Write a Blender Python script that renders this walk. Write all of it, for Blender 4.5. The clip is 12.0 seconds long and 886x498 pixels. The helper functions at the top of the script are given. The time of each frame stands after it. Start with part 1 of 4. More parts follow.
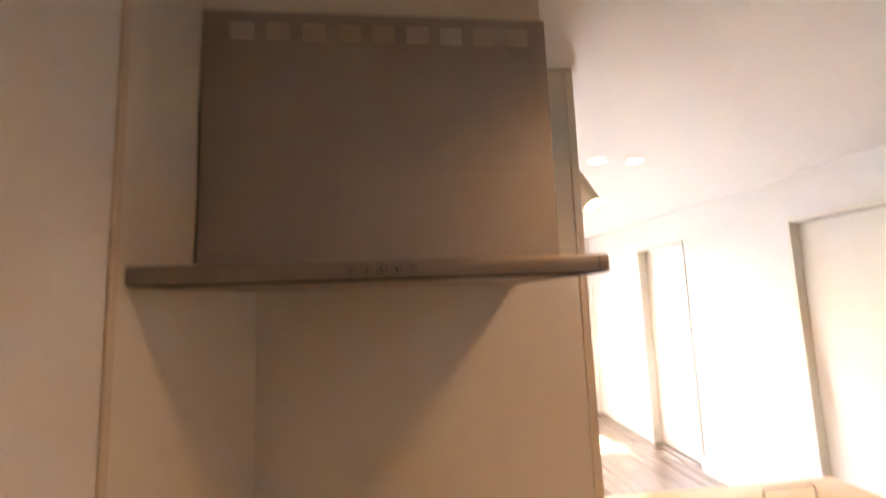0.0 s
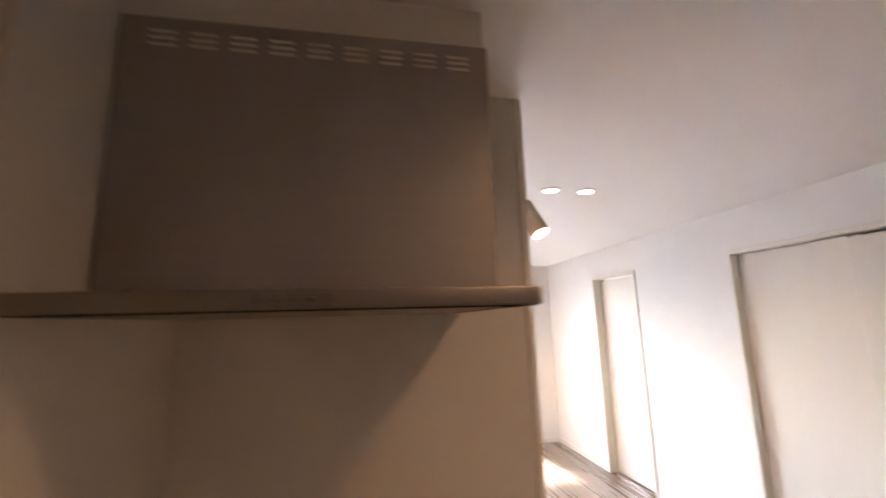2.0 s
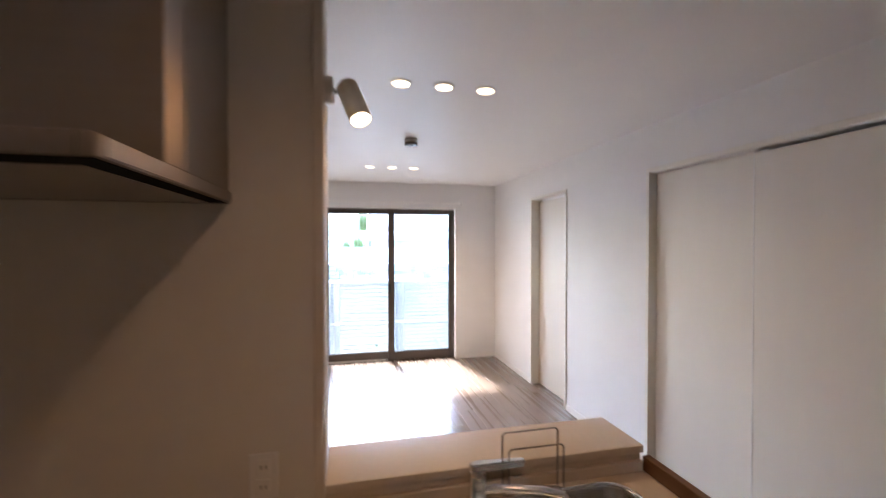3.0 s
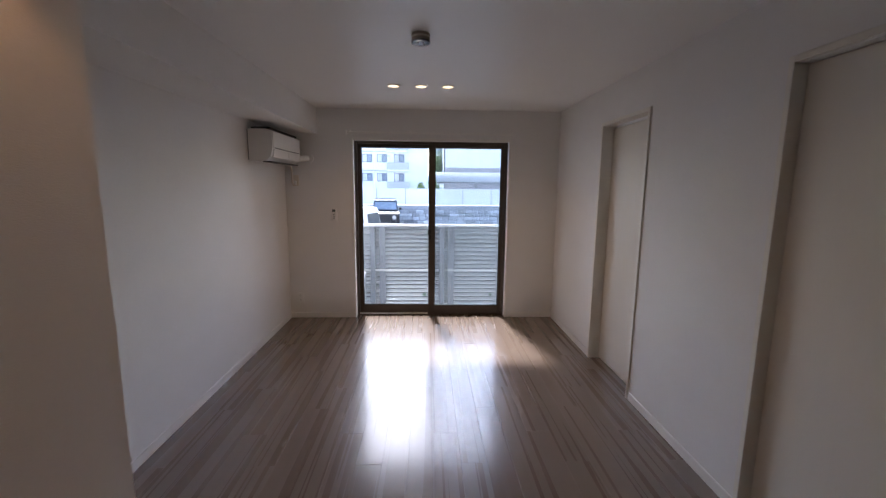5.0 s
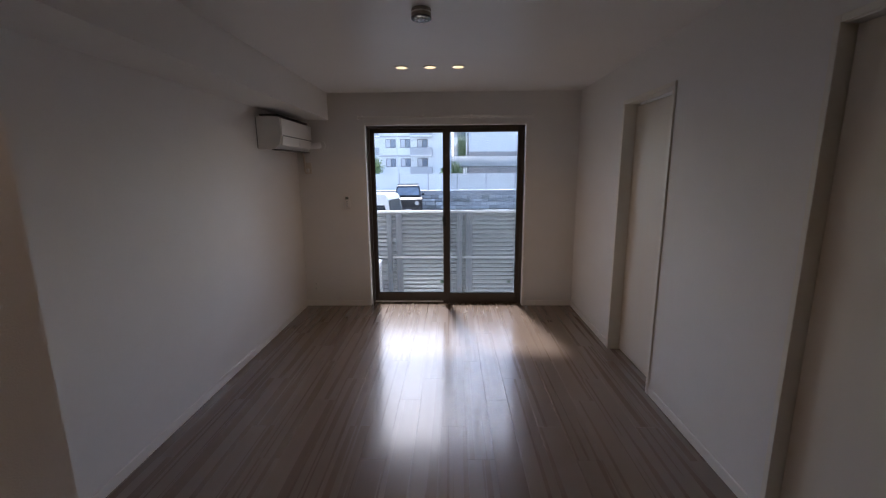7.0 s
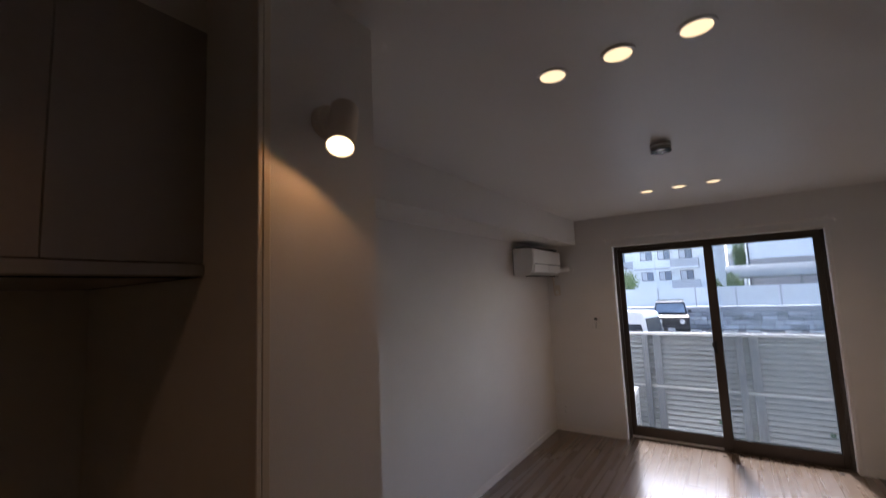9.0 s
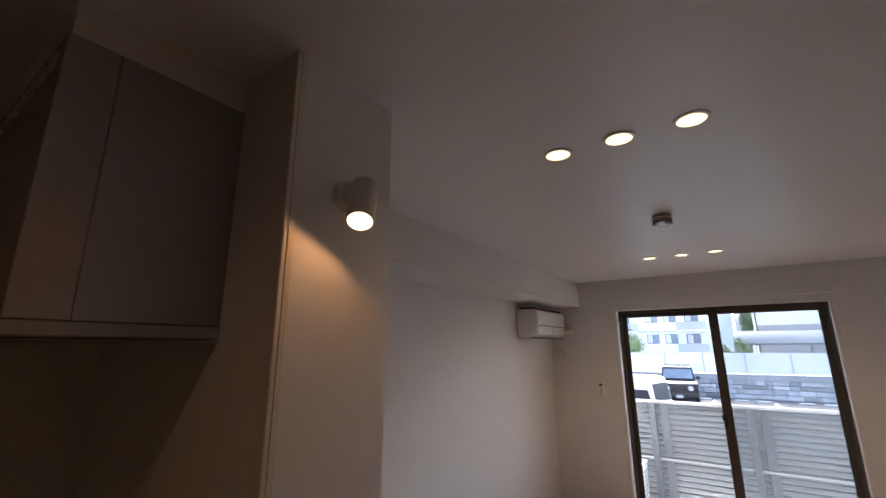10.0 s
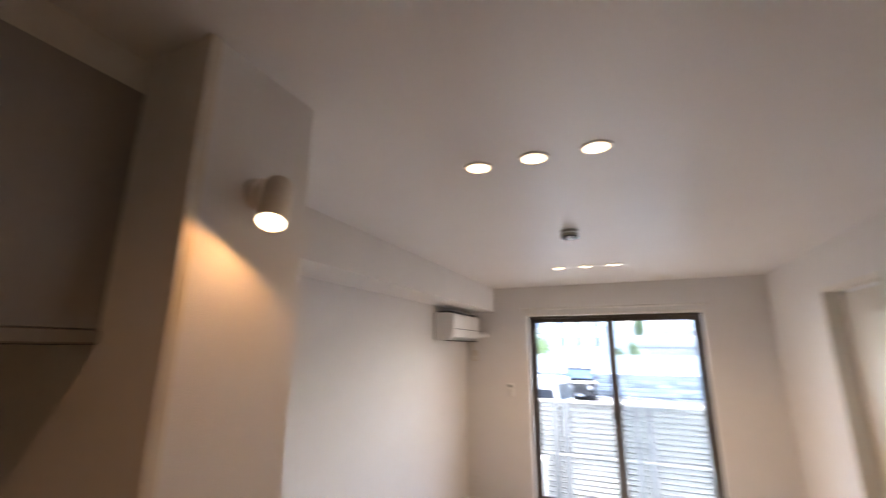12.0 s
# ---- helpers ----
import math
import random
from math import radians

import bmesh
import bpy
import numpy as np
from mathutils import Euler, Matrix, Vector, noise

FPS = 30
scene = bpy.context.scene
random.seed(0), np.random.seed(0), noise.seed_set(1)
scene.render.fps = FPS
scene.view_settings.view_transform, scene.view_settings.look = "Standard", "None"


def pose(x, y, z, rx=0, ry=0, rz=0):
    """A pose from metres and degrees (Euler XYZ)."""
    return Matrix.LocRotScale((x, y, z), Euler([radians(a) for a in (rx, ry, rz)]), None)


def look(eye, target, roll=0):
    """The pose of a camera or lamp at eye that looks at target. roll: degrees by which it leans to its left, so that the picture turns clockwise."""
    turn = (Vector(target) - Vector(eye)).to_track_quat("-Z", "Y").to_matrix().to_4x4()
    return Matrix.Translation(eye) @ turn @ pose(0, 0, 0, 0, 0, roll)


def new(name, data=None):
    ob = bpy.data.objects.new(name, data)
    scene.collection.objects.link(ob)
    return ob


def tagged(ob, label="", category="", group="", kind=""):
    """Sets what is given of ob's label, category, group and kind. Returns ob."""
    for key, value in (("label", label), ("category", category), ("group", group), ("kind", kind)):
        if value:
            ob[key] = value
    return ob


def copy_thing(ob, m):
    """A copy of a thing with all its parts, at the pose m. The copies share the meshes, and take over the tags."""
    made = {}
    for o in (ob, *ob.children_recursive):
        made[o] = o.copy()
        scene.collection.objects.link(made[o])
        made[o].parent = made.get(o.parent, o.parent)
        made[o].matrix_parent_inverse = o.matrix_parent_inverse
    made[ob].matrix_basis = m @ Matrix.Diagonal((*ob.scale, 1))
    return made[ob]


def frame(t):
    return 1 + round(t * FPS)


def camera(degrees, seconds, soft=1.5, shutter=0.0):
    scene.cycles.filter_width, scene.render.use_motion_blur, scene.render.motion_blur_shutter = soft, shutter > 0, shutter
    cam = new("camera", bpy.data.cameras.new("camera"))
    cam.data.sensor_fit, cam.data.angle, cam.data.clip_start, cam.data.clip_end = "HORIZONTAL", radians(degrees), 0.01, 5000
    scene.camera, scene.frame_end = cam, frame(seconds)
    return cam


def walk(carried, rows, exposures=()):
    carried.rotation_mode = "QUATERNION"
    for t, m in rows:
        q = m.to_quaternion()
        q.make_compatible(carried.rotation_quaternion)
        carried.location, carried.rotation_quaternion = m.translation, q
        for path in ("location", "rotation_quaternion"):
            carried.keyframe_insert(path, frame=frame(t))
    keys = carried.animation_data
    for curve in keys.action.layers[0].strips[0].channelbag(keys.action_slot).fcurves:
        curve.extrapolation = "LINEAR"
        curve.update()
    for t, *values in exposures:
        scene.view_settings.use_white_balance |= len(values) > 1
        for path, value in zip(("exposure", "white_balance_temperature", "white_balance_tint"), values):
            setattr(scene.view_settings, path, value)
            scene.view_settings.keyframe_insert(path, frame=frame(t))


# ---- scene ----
cam = camera(94.0, 12.0, soft=1.2, shutter=0.7)
PATH = [
    (0, (-1.183, -0.622, 1.658), (-0.977, 1.354, 1.884), -2.1),
    (0.5, (-1.21, -0.619, 1.69), (-1.067, 1.321, 2.156), -2.2),
    (1, (-1.22, -0.607, 1.687), (-1.009, 1.328, 2.145), -2.0),
    (1.5, (-1.229, -0.595, 1.686), (-0.947, 1.336, 2.124), -1.4),
    (2, (-1.111, -0.584, 1.668), (-0.738, 1.351, 2.008), -1.7),
    (2.5, (-0.756, -0.606, 1.633), (-0.337, 1.343, 1.794), 3.8),
    (2.6, (-0.697, -0.613, 1.605), (-0.29, 1.342, 1.712), 3.4),
    (2.8, (-0.609, -0.539, 1.586), (-0.139, 1.404, 1.643), 0.2),
    (3, (-0.536, -0.51, 1.587), (-0.082, 1.438, 1.562), -0.0),
    (3.2, (-0.457, -0.452, 1.59), (0.046, 1.481, 1.503), 1.1),
    (4.8, (0.012, 0.132, 1.574), (0.087, 2.112, 1.297), 0.8),
    (5, (-0.01, 0.211, 1.565), (0.069, 2.187, 1.261), 0.6),
    (5.5, (0.032, 0.284, 1.573), (0.057, 2.249, 1.201), 0.7),
    (6, (0.053, 0.302, 1.566), (0.027, 2.263, 1.175), -0.2),
    (6.5, (0.082, 0.32, 1.57), (0.049, 2.285, 1.201), -0.2),
    (6.7, (0.086, 0.323, 1.572), (0.05, 2.287, 1.196), -0.3),
    (8.3, (0.249, 0.284, 1.581), (-0.18, 2.208, 1.24), -2.9),
    (8.5, (0.241, 0.232, 1.6), (-0.422, 2.117, 1.507), -3.8),
    (9, (0.189, 0.158, 1.629), (-0.932, 1.8, 1.841), -2.4),
    (9.5, (0.188, 0.128, 1.661), (-0.902, 1.757, 2.057), -0.8),
    (10, (0.204, 0.107, 1.669), (-0.901, 1.708, 2.134), -0.2),
    (10.5, (0.183, 0.089, 1.68), (-1.019, 1.608, 2.178), -0.7),
    (11, (0.169, 0.08, 1.685), (-1.112, 1.521, 2.218), -0.7),
    (11.5, (0.184, 0.096, 1.685), (-0.996, 1.629, 2.193), 0.3),
    (12, (0.23, 0.102, 1.685), (-0.555, 1.881, 2.153), 0.3),
]
EXPOSURES = [(0.0, 6.5, 6900, 13), (0.5, 6.28, 6950, 13), (1.0, 5.95, 6850, 13), (1.5, 5.93, 6780, 13), (2.0, 5.83, 6350, 14), (2.5, 5.5, 6280, 14), (3.2, 4.65, 6120, 14), (4.8, 3.25, 6330, 17), (5.5, 2.82, 6350, 17), (6.5, 2.45, 6400, 17), (8.5, 2.5, 6500, 18), (9.0, 2.5, 6600, 18), (9.5, 2.8, 6750, 18), (11.0, 3.92, 6850, 17), (12.0, 4.47, 6950, 16)]
walk(cam, [(t, look(eye, target, roll)) for t, eye, target, roll in PATH], EXPOSURES)

# ---- world and sun: thin bright haze, sun ahead of the window and a little to its left ----
world = bpy.data.worlds.new("sky")
scene.world = world
world.use_nodes = True
wn, wl = world.node_tree.nodes, world.node_tree.links
sky = wn.new("ShaderNodeTexSky")
sky.sky_type = "NISHITA"
sky.sun_disc = False
sky.sun_elevation = radians(53)
sky.sun_rotation = radians(-11)
sky.air_density, sky.dust_density, sky.ozone_density = 1.0, 2.0, 1.0
wn["Background"].inputs["Strength"].default_value = 0.15
wl.new(sky.outputs[0], wn["Background"].inputs["Color"])

sun = new("sun", bpy.data.lights.new("sun", "SUN"))
sun.data.energy, sun.data.angle, sun.data.color = 1.1, radians(6.0), (1.0, 0.98, 0.95)
sun.matrix_world = look((0, 0, 0), (0.19, -1.0, -1.345))
sun.location = (-4, 30, 40)


def lamp(name, at, toward, watts, size, colour, radius=0.03, blend=0.15):
    ob = new(name, bpy.data.lights.new(name, "SPOT"))
    ob.data.energy, ob.data.spot_size, ob.data.spot_blend = watts, radians(size), blend
    ob.data.color, ob.data.shadow_soft_size = colour, radius
    ob.matrix_world = look(at, toward)
    return ob


ROW_Y = (1.580, 3.906)
ROW_X = ((-0.267, -0.043, 0.183), (-0.298, -0.064, 0.167))
for ry, rxs, watts in zip(ROW_Y, ROW_X, (0.32, 0.85)):
    for rx in rxs:
        lamp("downlight_lamp", (rx, ry, 2.385), (rx, ry, 0), watts, 150, (1.0, 0.66, 0.36), 0.04, 0.7)
KITCHEN = (-0.32, -0.38)
lamp("kitchen_lamp", (*KITCHEN, 2.384), (*KITCHEN, 0), 0.55, 158, (1.0, 0.57, 0.29), 0.09, 0.8)
SPOT_TOP, SPOT_END = Vector((-0.535, 0.822, 2.081)), Vector((-0.494, 0.770, 1.965))
SPOT_WAY = (SPOT_END - SPOT_TOP).normalized()
lamp("wall_spot_lamp", SPOT_END + SPOT_WAY * 0.006, SPOT_END + SPOT_WAY, 0.080, 172, (1.0, 0.47, 0.17), 0.012, 0.22)


# ---- materials ----
def material(name, colour, rough=0.5, metal=0.0, grain=0.0, size=40.0, bump=0.0, bump_size=300.0, stretch=(1, 1, 1), vary=0.0, spec=0.5, broad=0.06):
    m = bpy.data.materials.new(name)
    m.use_nodes = True
    n, l = m.node_tree.nodes, m.node_tree.links
    b = n["Principled BSDF"]
    b.inputs["Base Color"].default_value = (*colour, 1)
    b.inputs["Roughness"].default_value, b.inputs["Metallic"].default_value = rough, metal
    b.inputs["Specular IOR Level"].default_value = spec
    co = n.new("ShaderNodeTexCoord")
    mp = n.new("ShaderNodeMapping")
    mp.inputs["Scale"].default_value = stretch
    l.new(co.outputs["Object"], mp.inputs["Vector"])
    if vary:
        # each piece takes its own stretch of the grain
        which = n.new("ShaderNodeObjectInfo")
        shift = n.new("ShaderNodeMath")
        shift.operation = "MULTIPLY"
        shift.inputs[1].default_value = 53.0
        l.new(which.outputs["Random"], shift.inputs[0])
        l.new(shift.outputs[0], mp.inputs["Location"])
    last = None
    if grain:
        fine = n.new("ShaderNodeTexNoise")
        fine.inputs["Scale"].default_value, fine.inputs["Detail"].default_value = size, 6
        l.new(mp.outputs[0], fine.inputs["Vector"])
        wide = n.new("ShaderNodeTexNoise")
        wide.inputs["Scale"].default_value, wide.inputs["Detail"].default_value = size * broad, 3
        l.new(mp.outputs[0], wide.inputs["Vector"])
        add = n.new("ShaderNodeMath")
        add.operation = "MULTIPLY_ADD"
        add.inputs[1].default_value = 0.6
        l.new(wide.outputs["Fac"], add.inputs[0])
        half = n.new("ShaderNodeMath")
        half.operation = "MULTIPLY"
        half.inputs[1].default_value = 0.4
        l.new(fine.outputs["Fac"], half.inputs[0])
        l.new(half.outputs[0], add.inputs[2])
        ramp = n.new("ShaderNodeValToRGB")
        ramp.color_ramp.elements[0].position, ramp.color_ramp.elements[1].position = 0.3, 0.7
        ramp.color_ramp.elements[0].color = (*[c * (1 - grain) for c in colour], 1)
        ramp.color_ramp.elements[1].color = (*[min(1, c * (1 + grain)) for c in colour], 1)
        l.new(add.outputs[0], ramp.inputs[0])
        last = ramp.outputs[0]
        rr = n.new("ShaderNodeMapRange")
        rr.inputs["To Min"].default_value, rr.inputs["To Max"].default_value = rough * 0.85, min(1, rough * 1.2)
        l.new(wide.outputs["Fac"], rr.inputs["Value"])
        l.new(rr.outputs[0], b.inputs["Roughness"])
    if vary:
        info = n.new("ShaderNodeObjectInfo")
        hsv = n.new("ShaderNodeHueSaturation")
        span = n.new("ShaderNodeMapRange")
        span.inputs["To Min"].default_value, span.inputs["To Max"].default_value = 1 - vary, 1 + vary
        l.new(info.outputs["Random"], span.inputs["Value"])
        l.new(span.outputs[0], hsv.inputs["Value"])
        if last:
            l.new(last, hsv.inputs["Color"])
        else:
            hsv.inputs["Color"].default_value = (*colour, 1)
        last = hsv.outputs[0]
    if last:
        l.new(last, b.inputs["Base Color"])
    if bump:
        relief = n.new("ShaderNodeTexNoise")
        relief.inputs["Scale"].default_value, relief.inputs["Detail"].default_value = bump_size, 4
        l.new(mp.outputs[0], relief.inputs["Vector"])
        bp = n.new("ShaderNodeBump")
        bp.inputs["Strength"].default_value, bp.inputs["Distance"].default_value = bump, 0.002
        l.new(relief.outputs["Fac"], bp.inputs["Height"])
        l.new(bp.outputs[0], b.inputs["Normal"])
    return m


def glowing(name, colour, strength):
    m = bpy.data.materials.new(name)
    m.use_nodes = True
    b = m.node_tree.nodes["Principled BSDF"]
    b.inputs["Base Color"].default_value = (0.8, 0.8, 0.8, 1)
    b.inputs["Emission Color"].default_value = (*colour, 1)
    b.inputs["Emission Strength"].default_value = strength
    return m


def see_through(name, colour, clear, rough=0.02):
    """A thin sheet: part clear, part gloss."""
    m = bpy.data.materials.new(name)
    m.use_nodes = True
    n, l = m.node_tree.nodes, m.node_tree.links
    b = n["Principled BSDF"]
    b.inputs["Base Color"].default_value = (*colour, 1)
    b.inputs["Roughness"].default_value = rough
    t = n.new("ShaderNodeBsdfTransparent")
    t.inputs[0].default_value = (0.97, 0.985, 1.0, 1)
    mix = n.new("ShaderNodeMixShader")
    mix.inputs[0].default_value = 1 - clear
    l.new(t.outputs[0], mix.inputs[1])
    l.new(b.outputs[0], mix.inputs[2])
    l.new(mix.outputs[0], n["Material Output"].inputs["Surface"])
    return m


def window_glass(name):
    m = bpy.data.materials.new(name)
    m.use_nodes = True
    n, l = m.node_tree.nodes, m.node_tree.links
    t = n.new("ShaderNodeBsdfTransparent")
    t.inputs[0].default_value = (0.93, 0.96, 0.97, 1)
    g = n.new("ShaderNodeBsdfGlossy")
    g.inputs["Roughness"].default_value = 0.01
    f = n.new("ShaderNodeFresnel")
    f.inputs[0].default_value = 1.45
    mix = n.new("ShaderNodeMixShader")
    l.new(f.outputs[0], mix.inputs[0])
    l.new(t.outputs[0], mix.inputs[1])
    l.new(g.outputs[0], mix.inputs[2])
    l.new(mix.outputs[0], n["Material Output"].inputs["Surface"])
    return m


PAPER = material("white_wallpaper", (0.80, 0.787, 0.762), 0.62, grain=0.022, size=60, bump=0.5, bump_size=260, spec=0.3, stretch=(1, 1, 1.6))
PAPER_CEIL = material("white_ceiling_paper", (0.82, 0.808, 0.785), 0.36, grain=0.02, size=50, bump=0.4, bump_size=330, spec=0.6)
PANEL = material("cream_kitchen_panel", (0.74, 0.70, 0.62), 0.36, spec=0.35, grain=0.03, size=20, bump=0.05, bump_size=60)
TRIM = material("white_painted_trim", (0.82, 0.80, 0.76), 0.4, grain=0.02, size=30)
CASING = material("cream_white_casing", (0.80, 0.77, 0.69), 0.4, grain=0.02, size=30)
EDGE = material("cream_plastic_edge", (0.74, 0.68, 0.58), 0.35, grain=0.02, size=30)
DOOR = material("cream_door_board", (0.76, 0.72, 0.64), 0.45, grain=0.025, size=14, bump=0.05, bump_size=80, stretch=(1, 1, 0.15))
FLOOR = material("brown_grey_plank", (0.164, 0.121, 0.092), 0.27, broad=0.45, grain=0.07, size=42, bump=0.05, bump_size=380, stretch=(1, 0.009, 1), vary=0.05, spec=0.6)
lacquer = FLOOR.node_tree.nodes["Principled BSDF"]
lacquer.inputs["Coat Weight"].default_value, lacquer.inputs["Coat Roughness"].default_value = 0.68, 0.15
GAP = material("dark_joint", (0.05, 0.035, 0.025), 0.7, grain=0.2, size=30)
STEEL = material("brushed_hood_metal", (0.39, 0.355, 0.33), 0.55, metal=0.75, spec=0.3, grain=0.05, size=60, bump=0.05, bump_size=200, stretch=(0.05, 1, 1))
STEEL_SIDE = material("grey_coated_steel", (0.365, 0.338, 0.317), 0.50, metal=0.75, spec=0.3, grain=0.05, size=40)
LIP = material("brown_grey_lip_metal", (0.26, 0.23, 0.21), 0.50, metal=0.7, spec=0.3, grain=0.06, size=60, bump=0.05, bump_size=200, stretch=(0.05, 1, 1))
# paler than the hood: the light the louvres catch is put into the colour
LOUVRE = material("lit_louvre_metal", (0.74, 0.69, 0.63), 0.5, metal=0.0, grain=0.04, size=60)
BLACK = material("black_plastic", (0.02, 0.02, 0.02), 0.4, grain=0.1, size=40)
WIRE = material("dull_steel_wire", (0.30, 0.27, 0.24), 0.3, metal=0.9, grain=0.05, size=60)
SEAM = material("tan_joint_profile", (0.66, 0.57, 0.46), 0.45, grain=0.05, size=30)
CHROME = material("chrome", (0.82, 0.82, 0.84), 0.07, metal=1.0, grain=0.03, size=30)
BASIN = material("stainless_basin", (0.55, 0.55, 0.55), 0.25, metal=1.0, grain=0.05, size=60)
STONE = material("beige_worktop", (0.66, 0.57, 0.46), 0.4, grain=0.05, size=70, bump=0.03)
LEDGE = material("beige_ledge_laminate", (0.70, 0.61, 0.50), 0.45, grain=0.05, size=60, bump=0.03)
BROWN = material("brown_wood_edge", (0.17, 0.085, 0.04), 0.45, grain=0.3, size=30, stretch=(1, 0.1, 1))
CABINET = material("white_cabinet_board", (0.72, 0.70, 0.66), 0.4, grain=0.02, size=20)
BRONZE = material("dark_bronze_aluminium", (0.085, 0.072, 0.060), 0.42, metal=0.4, grain=0.12, size=60, bump=0.03)
RAIL_BRIGHT = material("bright_satin_rail", (0.88, 0.88, 0.86), 0.35, metal=0.3, grain=0.03, size=50)
ALU = material("bare_aluminium", (0.72, 0.72, 0.72), 0.3, metal=1.0, grain=0.04, size=50)
# black of the window gaskets, and of the shade painted under the hood lip
RUBBER_SHADE = material("black_gasket_and_shade", (0.012, 0.012, 0.012), 0.85, spec=0.04, grain=0.1, size=40)
GLASS = window_glass("clear_window_glass")
SCREEN = see_through("grey_insect_screen", (0.20, 0.24, 0.26), 0.81, 0.8)
WHITE_PL = material("white_plastic", (0.80, 0.79, 0.76), 0.35, grain=0.015, size=30)
GREY_PL = material("grey_plastic", (0.30, 0.30, 0.29), 0.4, grain=0.04, size=30)
LCD = material("grey_display", (0.12, 0.14, 0.13), 0.2, grain=0.05, size=40)
SHADE = material("cream_lamp_metal", (0.70, 0.63, 0.54), 0.4, grain=0.03, size=40)
GLOW = glowing("warm_lamp_glow", (1.0, 0.76, 0.44), 0.24)
GLOW_SPOT = glowing("warm_spot_glow", (1.0, 0.82, 0.50), 0.6)
SENSOR = material("grey_brown_plastic", (0.28, 0.25, 0.22), 0.4, grain=0.05, size=40)
SMOKED = material("smoked_lens", (0.03, 0.03, 0.03), 0.08, grain=0.1, size=20)
ASPHALT = material("asphalt", (0.085, 0.085, 0.09), 0.9, grain=0.3, size=8, bump=0.4, bump_size=120)
PAINT_LINE = material("white_road_paint", (0.75, 0.75, 0.73), 0.8, grain=0.1, size=15)
CONCRETE = material("pale_concrete", (0.66, 0.66, 0.62), 0.85, grain=0.15, size=10, bump=0.3, bump_size=90)
COPING = material("grey_concrete_coping", (0.36, 0.37, 0.385), 0.85, grain=0.2, size=8, bump=0.3, bump_size=90)
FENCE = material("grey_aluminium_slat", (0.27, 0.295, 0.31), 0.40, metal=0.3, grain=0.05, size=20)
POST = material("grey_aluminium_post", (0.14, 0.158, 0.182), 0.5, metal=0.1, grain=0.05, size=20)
BLOCK = material("grey_stone_block", (0.44, 0.455, 0.47), 0.9, grain=0.45, size=14, bump=0.5, bump_size=40, vary=0.38)
MORTAR = material("grey_mortar", (0.14, 0.145, 0.15), 0.95, grain=0.2, size=20)
PALE_PANEL = material("pale_fence_panel", (0.82, 0.82, 0.80), 0.6, grain=0.04, size=6)
WALL_A = material("white_building_render", (0.82, 0.82, 0.80), 0.85, grain=0.05, size=3, bump=0.1, bump_size=30)
WALL_B = material("pale_house_render", (0.80, 0.80, 0.80), 0.85, grain=0.05, size=3, bump=0.1, bump_size=30)
BALC = material("grey_balcony_face", (0.46, 0.46, 0.47), 0.8, grain=0.1, size=5)
PANE = material("dark_window_pane", (0.20, 0.24, 0.30), 0.08, grain=0.15, size=1)
CURTAIN = material("pale_curtain", (0.60, 0.60, 0.62), 0.9, grain=0.08, size=4)
ROOF = material("grey_roof_sheet", (0.27, 0.285, 0.29), 0.85, grain=0.22, size=5, spec=0.15)
BAND = material("brown_grey_band", (0.36, 0.33, 0.32), 0.8, grain=0.1, size=5)
FACADE = material("beige_facade_tile", (0.38, 0.36, 0.33), 0.8, grain=0.1, size=8, bump=0.2, bump_size=40)
DARK = material("dark_metal_frame", (0.06, 0.065, 0.07), 0.5, grain=0.1, size=20)
CAR_BLACK = material("black_car_paint", (0.018, 0.019, 0.022), 0.18, grain=0.05, size=10)
CAR_WHITE = material("white_car_paint", (0.78, 0.78, 0.78), 0.22, grain=0.02, size=10)
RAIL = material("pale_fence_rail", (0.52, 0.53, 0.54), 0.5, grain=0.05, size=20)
TINTED = material("tinted_car_glass", (0.03, 0.036, 0.045), 0.25, grain=0.4, size=9, spec=0.08)
# pale blue and strong blotches paint sky reflections into the glass
CAR_GLASS_SKY = material("car_glass", (0.20, 0.25, 0.31), 0.06, grain=0.7, size=9)
TAG = material("green_plastic_tag", (0.02, 0.06, 0.035), 0.5, grain=0.05, size=40)
TYRE = material("tyre_rubber", (0.02, 0.02, 0.02), 0.8, grain=0.1, size=30)
HEADLAMP = material("headlight_lens", (0.75, 0.77, 0.8), 0.1, metal=0.4, grain=0.05, size=20)
BARK = material("bark", (0.10, 0.075, 0.05), 0.9, grain=0.3, size=12, bump=0.5, bump_size=30)
LEAF = material("green_leaf", (0.11, 0.17, 0.055), 0.6, grain=0.35, size=3)


# ---- mesh helpers ----
BASE = {}


def box(bm, x0, x1, y0, y1, z0, z1, bevel=0.0, seg=1):
    m = Matrix.Translation(((x0 + x1) / 2, (y0 + y1) / 2, (z0 + z1) / 2)) @ Matrix.Diagonal((abs(x1 - x0), abs(y1 - y0), abs(z1 - z0), 1))
    vs = bmesh.ops.create_cube(bm, size=1, matrix=m)["verts"]
    if bevel:
        es = list({e for v in vs for e in v.link_edges})
        bmesh.ops.bevel(bm, geom=es, offset=bevel, segments=seg, affect="EDGES", profile=0.5)
    return bm


def rod(bm, a, b, r, r2=None, seg=16, caps=True):
    a, b = Vector(a), Vector(b)
    m = Matrix.Translation((a + b) / 2) @ (b - a).to_track_quat("Z", "Y").to_matrix().to_4x4()
    bmesh.ops.create_cone(bm, cap_ends=caps, segments=seg, radius1=r, radius2=r if r2 is None else r2, depth=(b - a).length, matrix=m)
    return bm


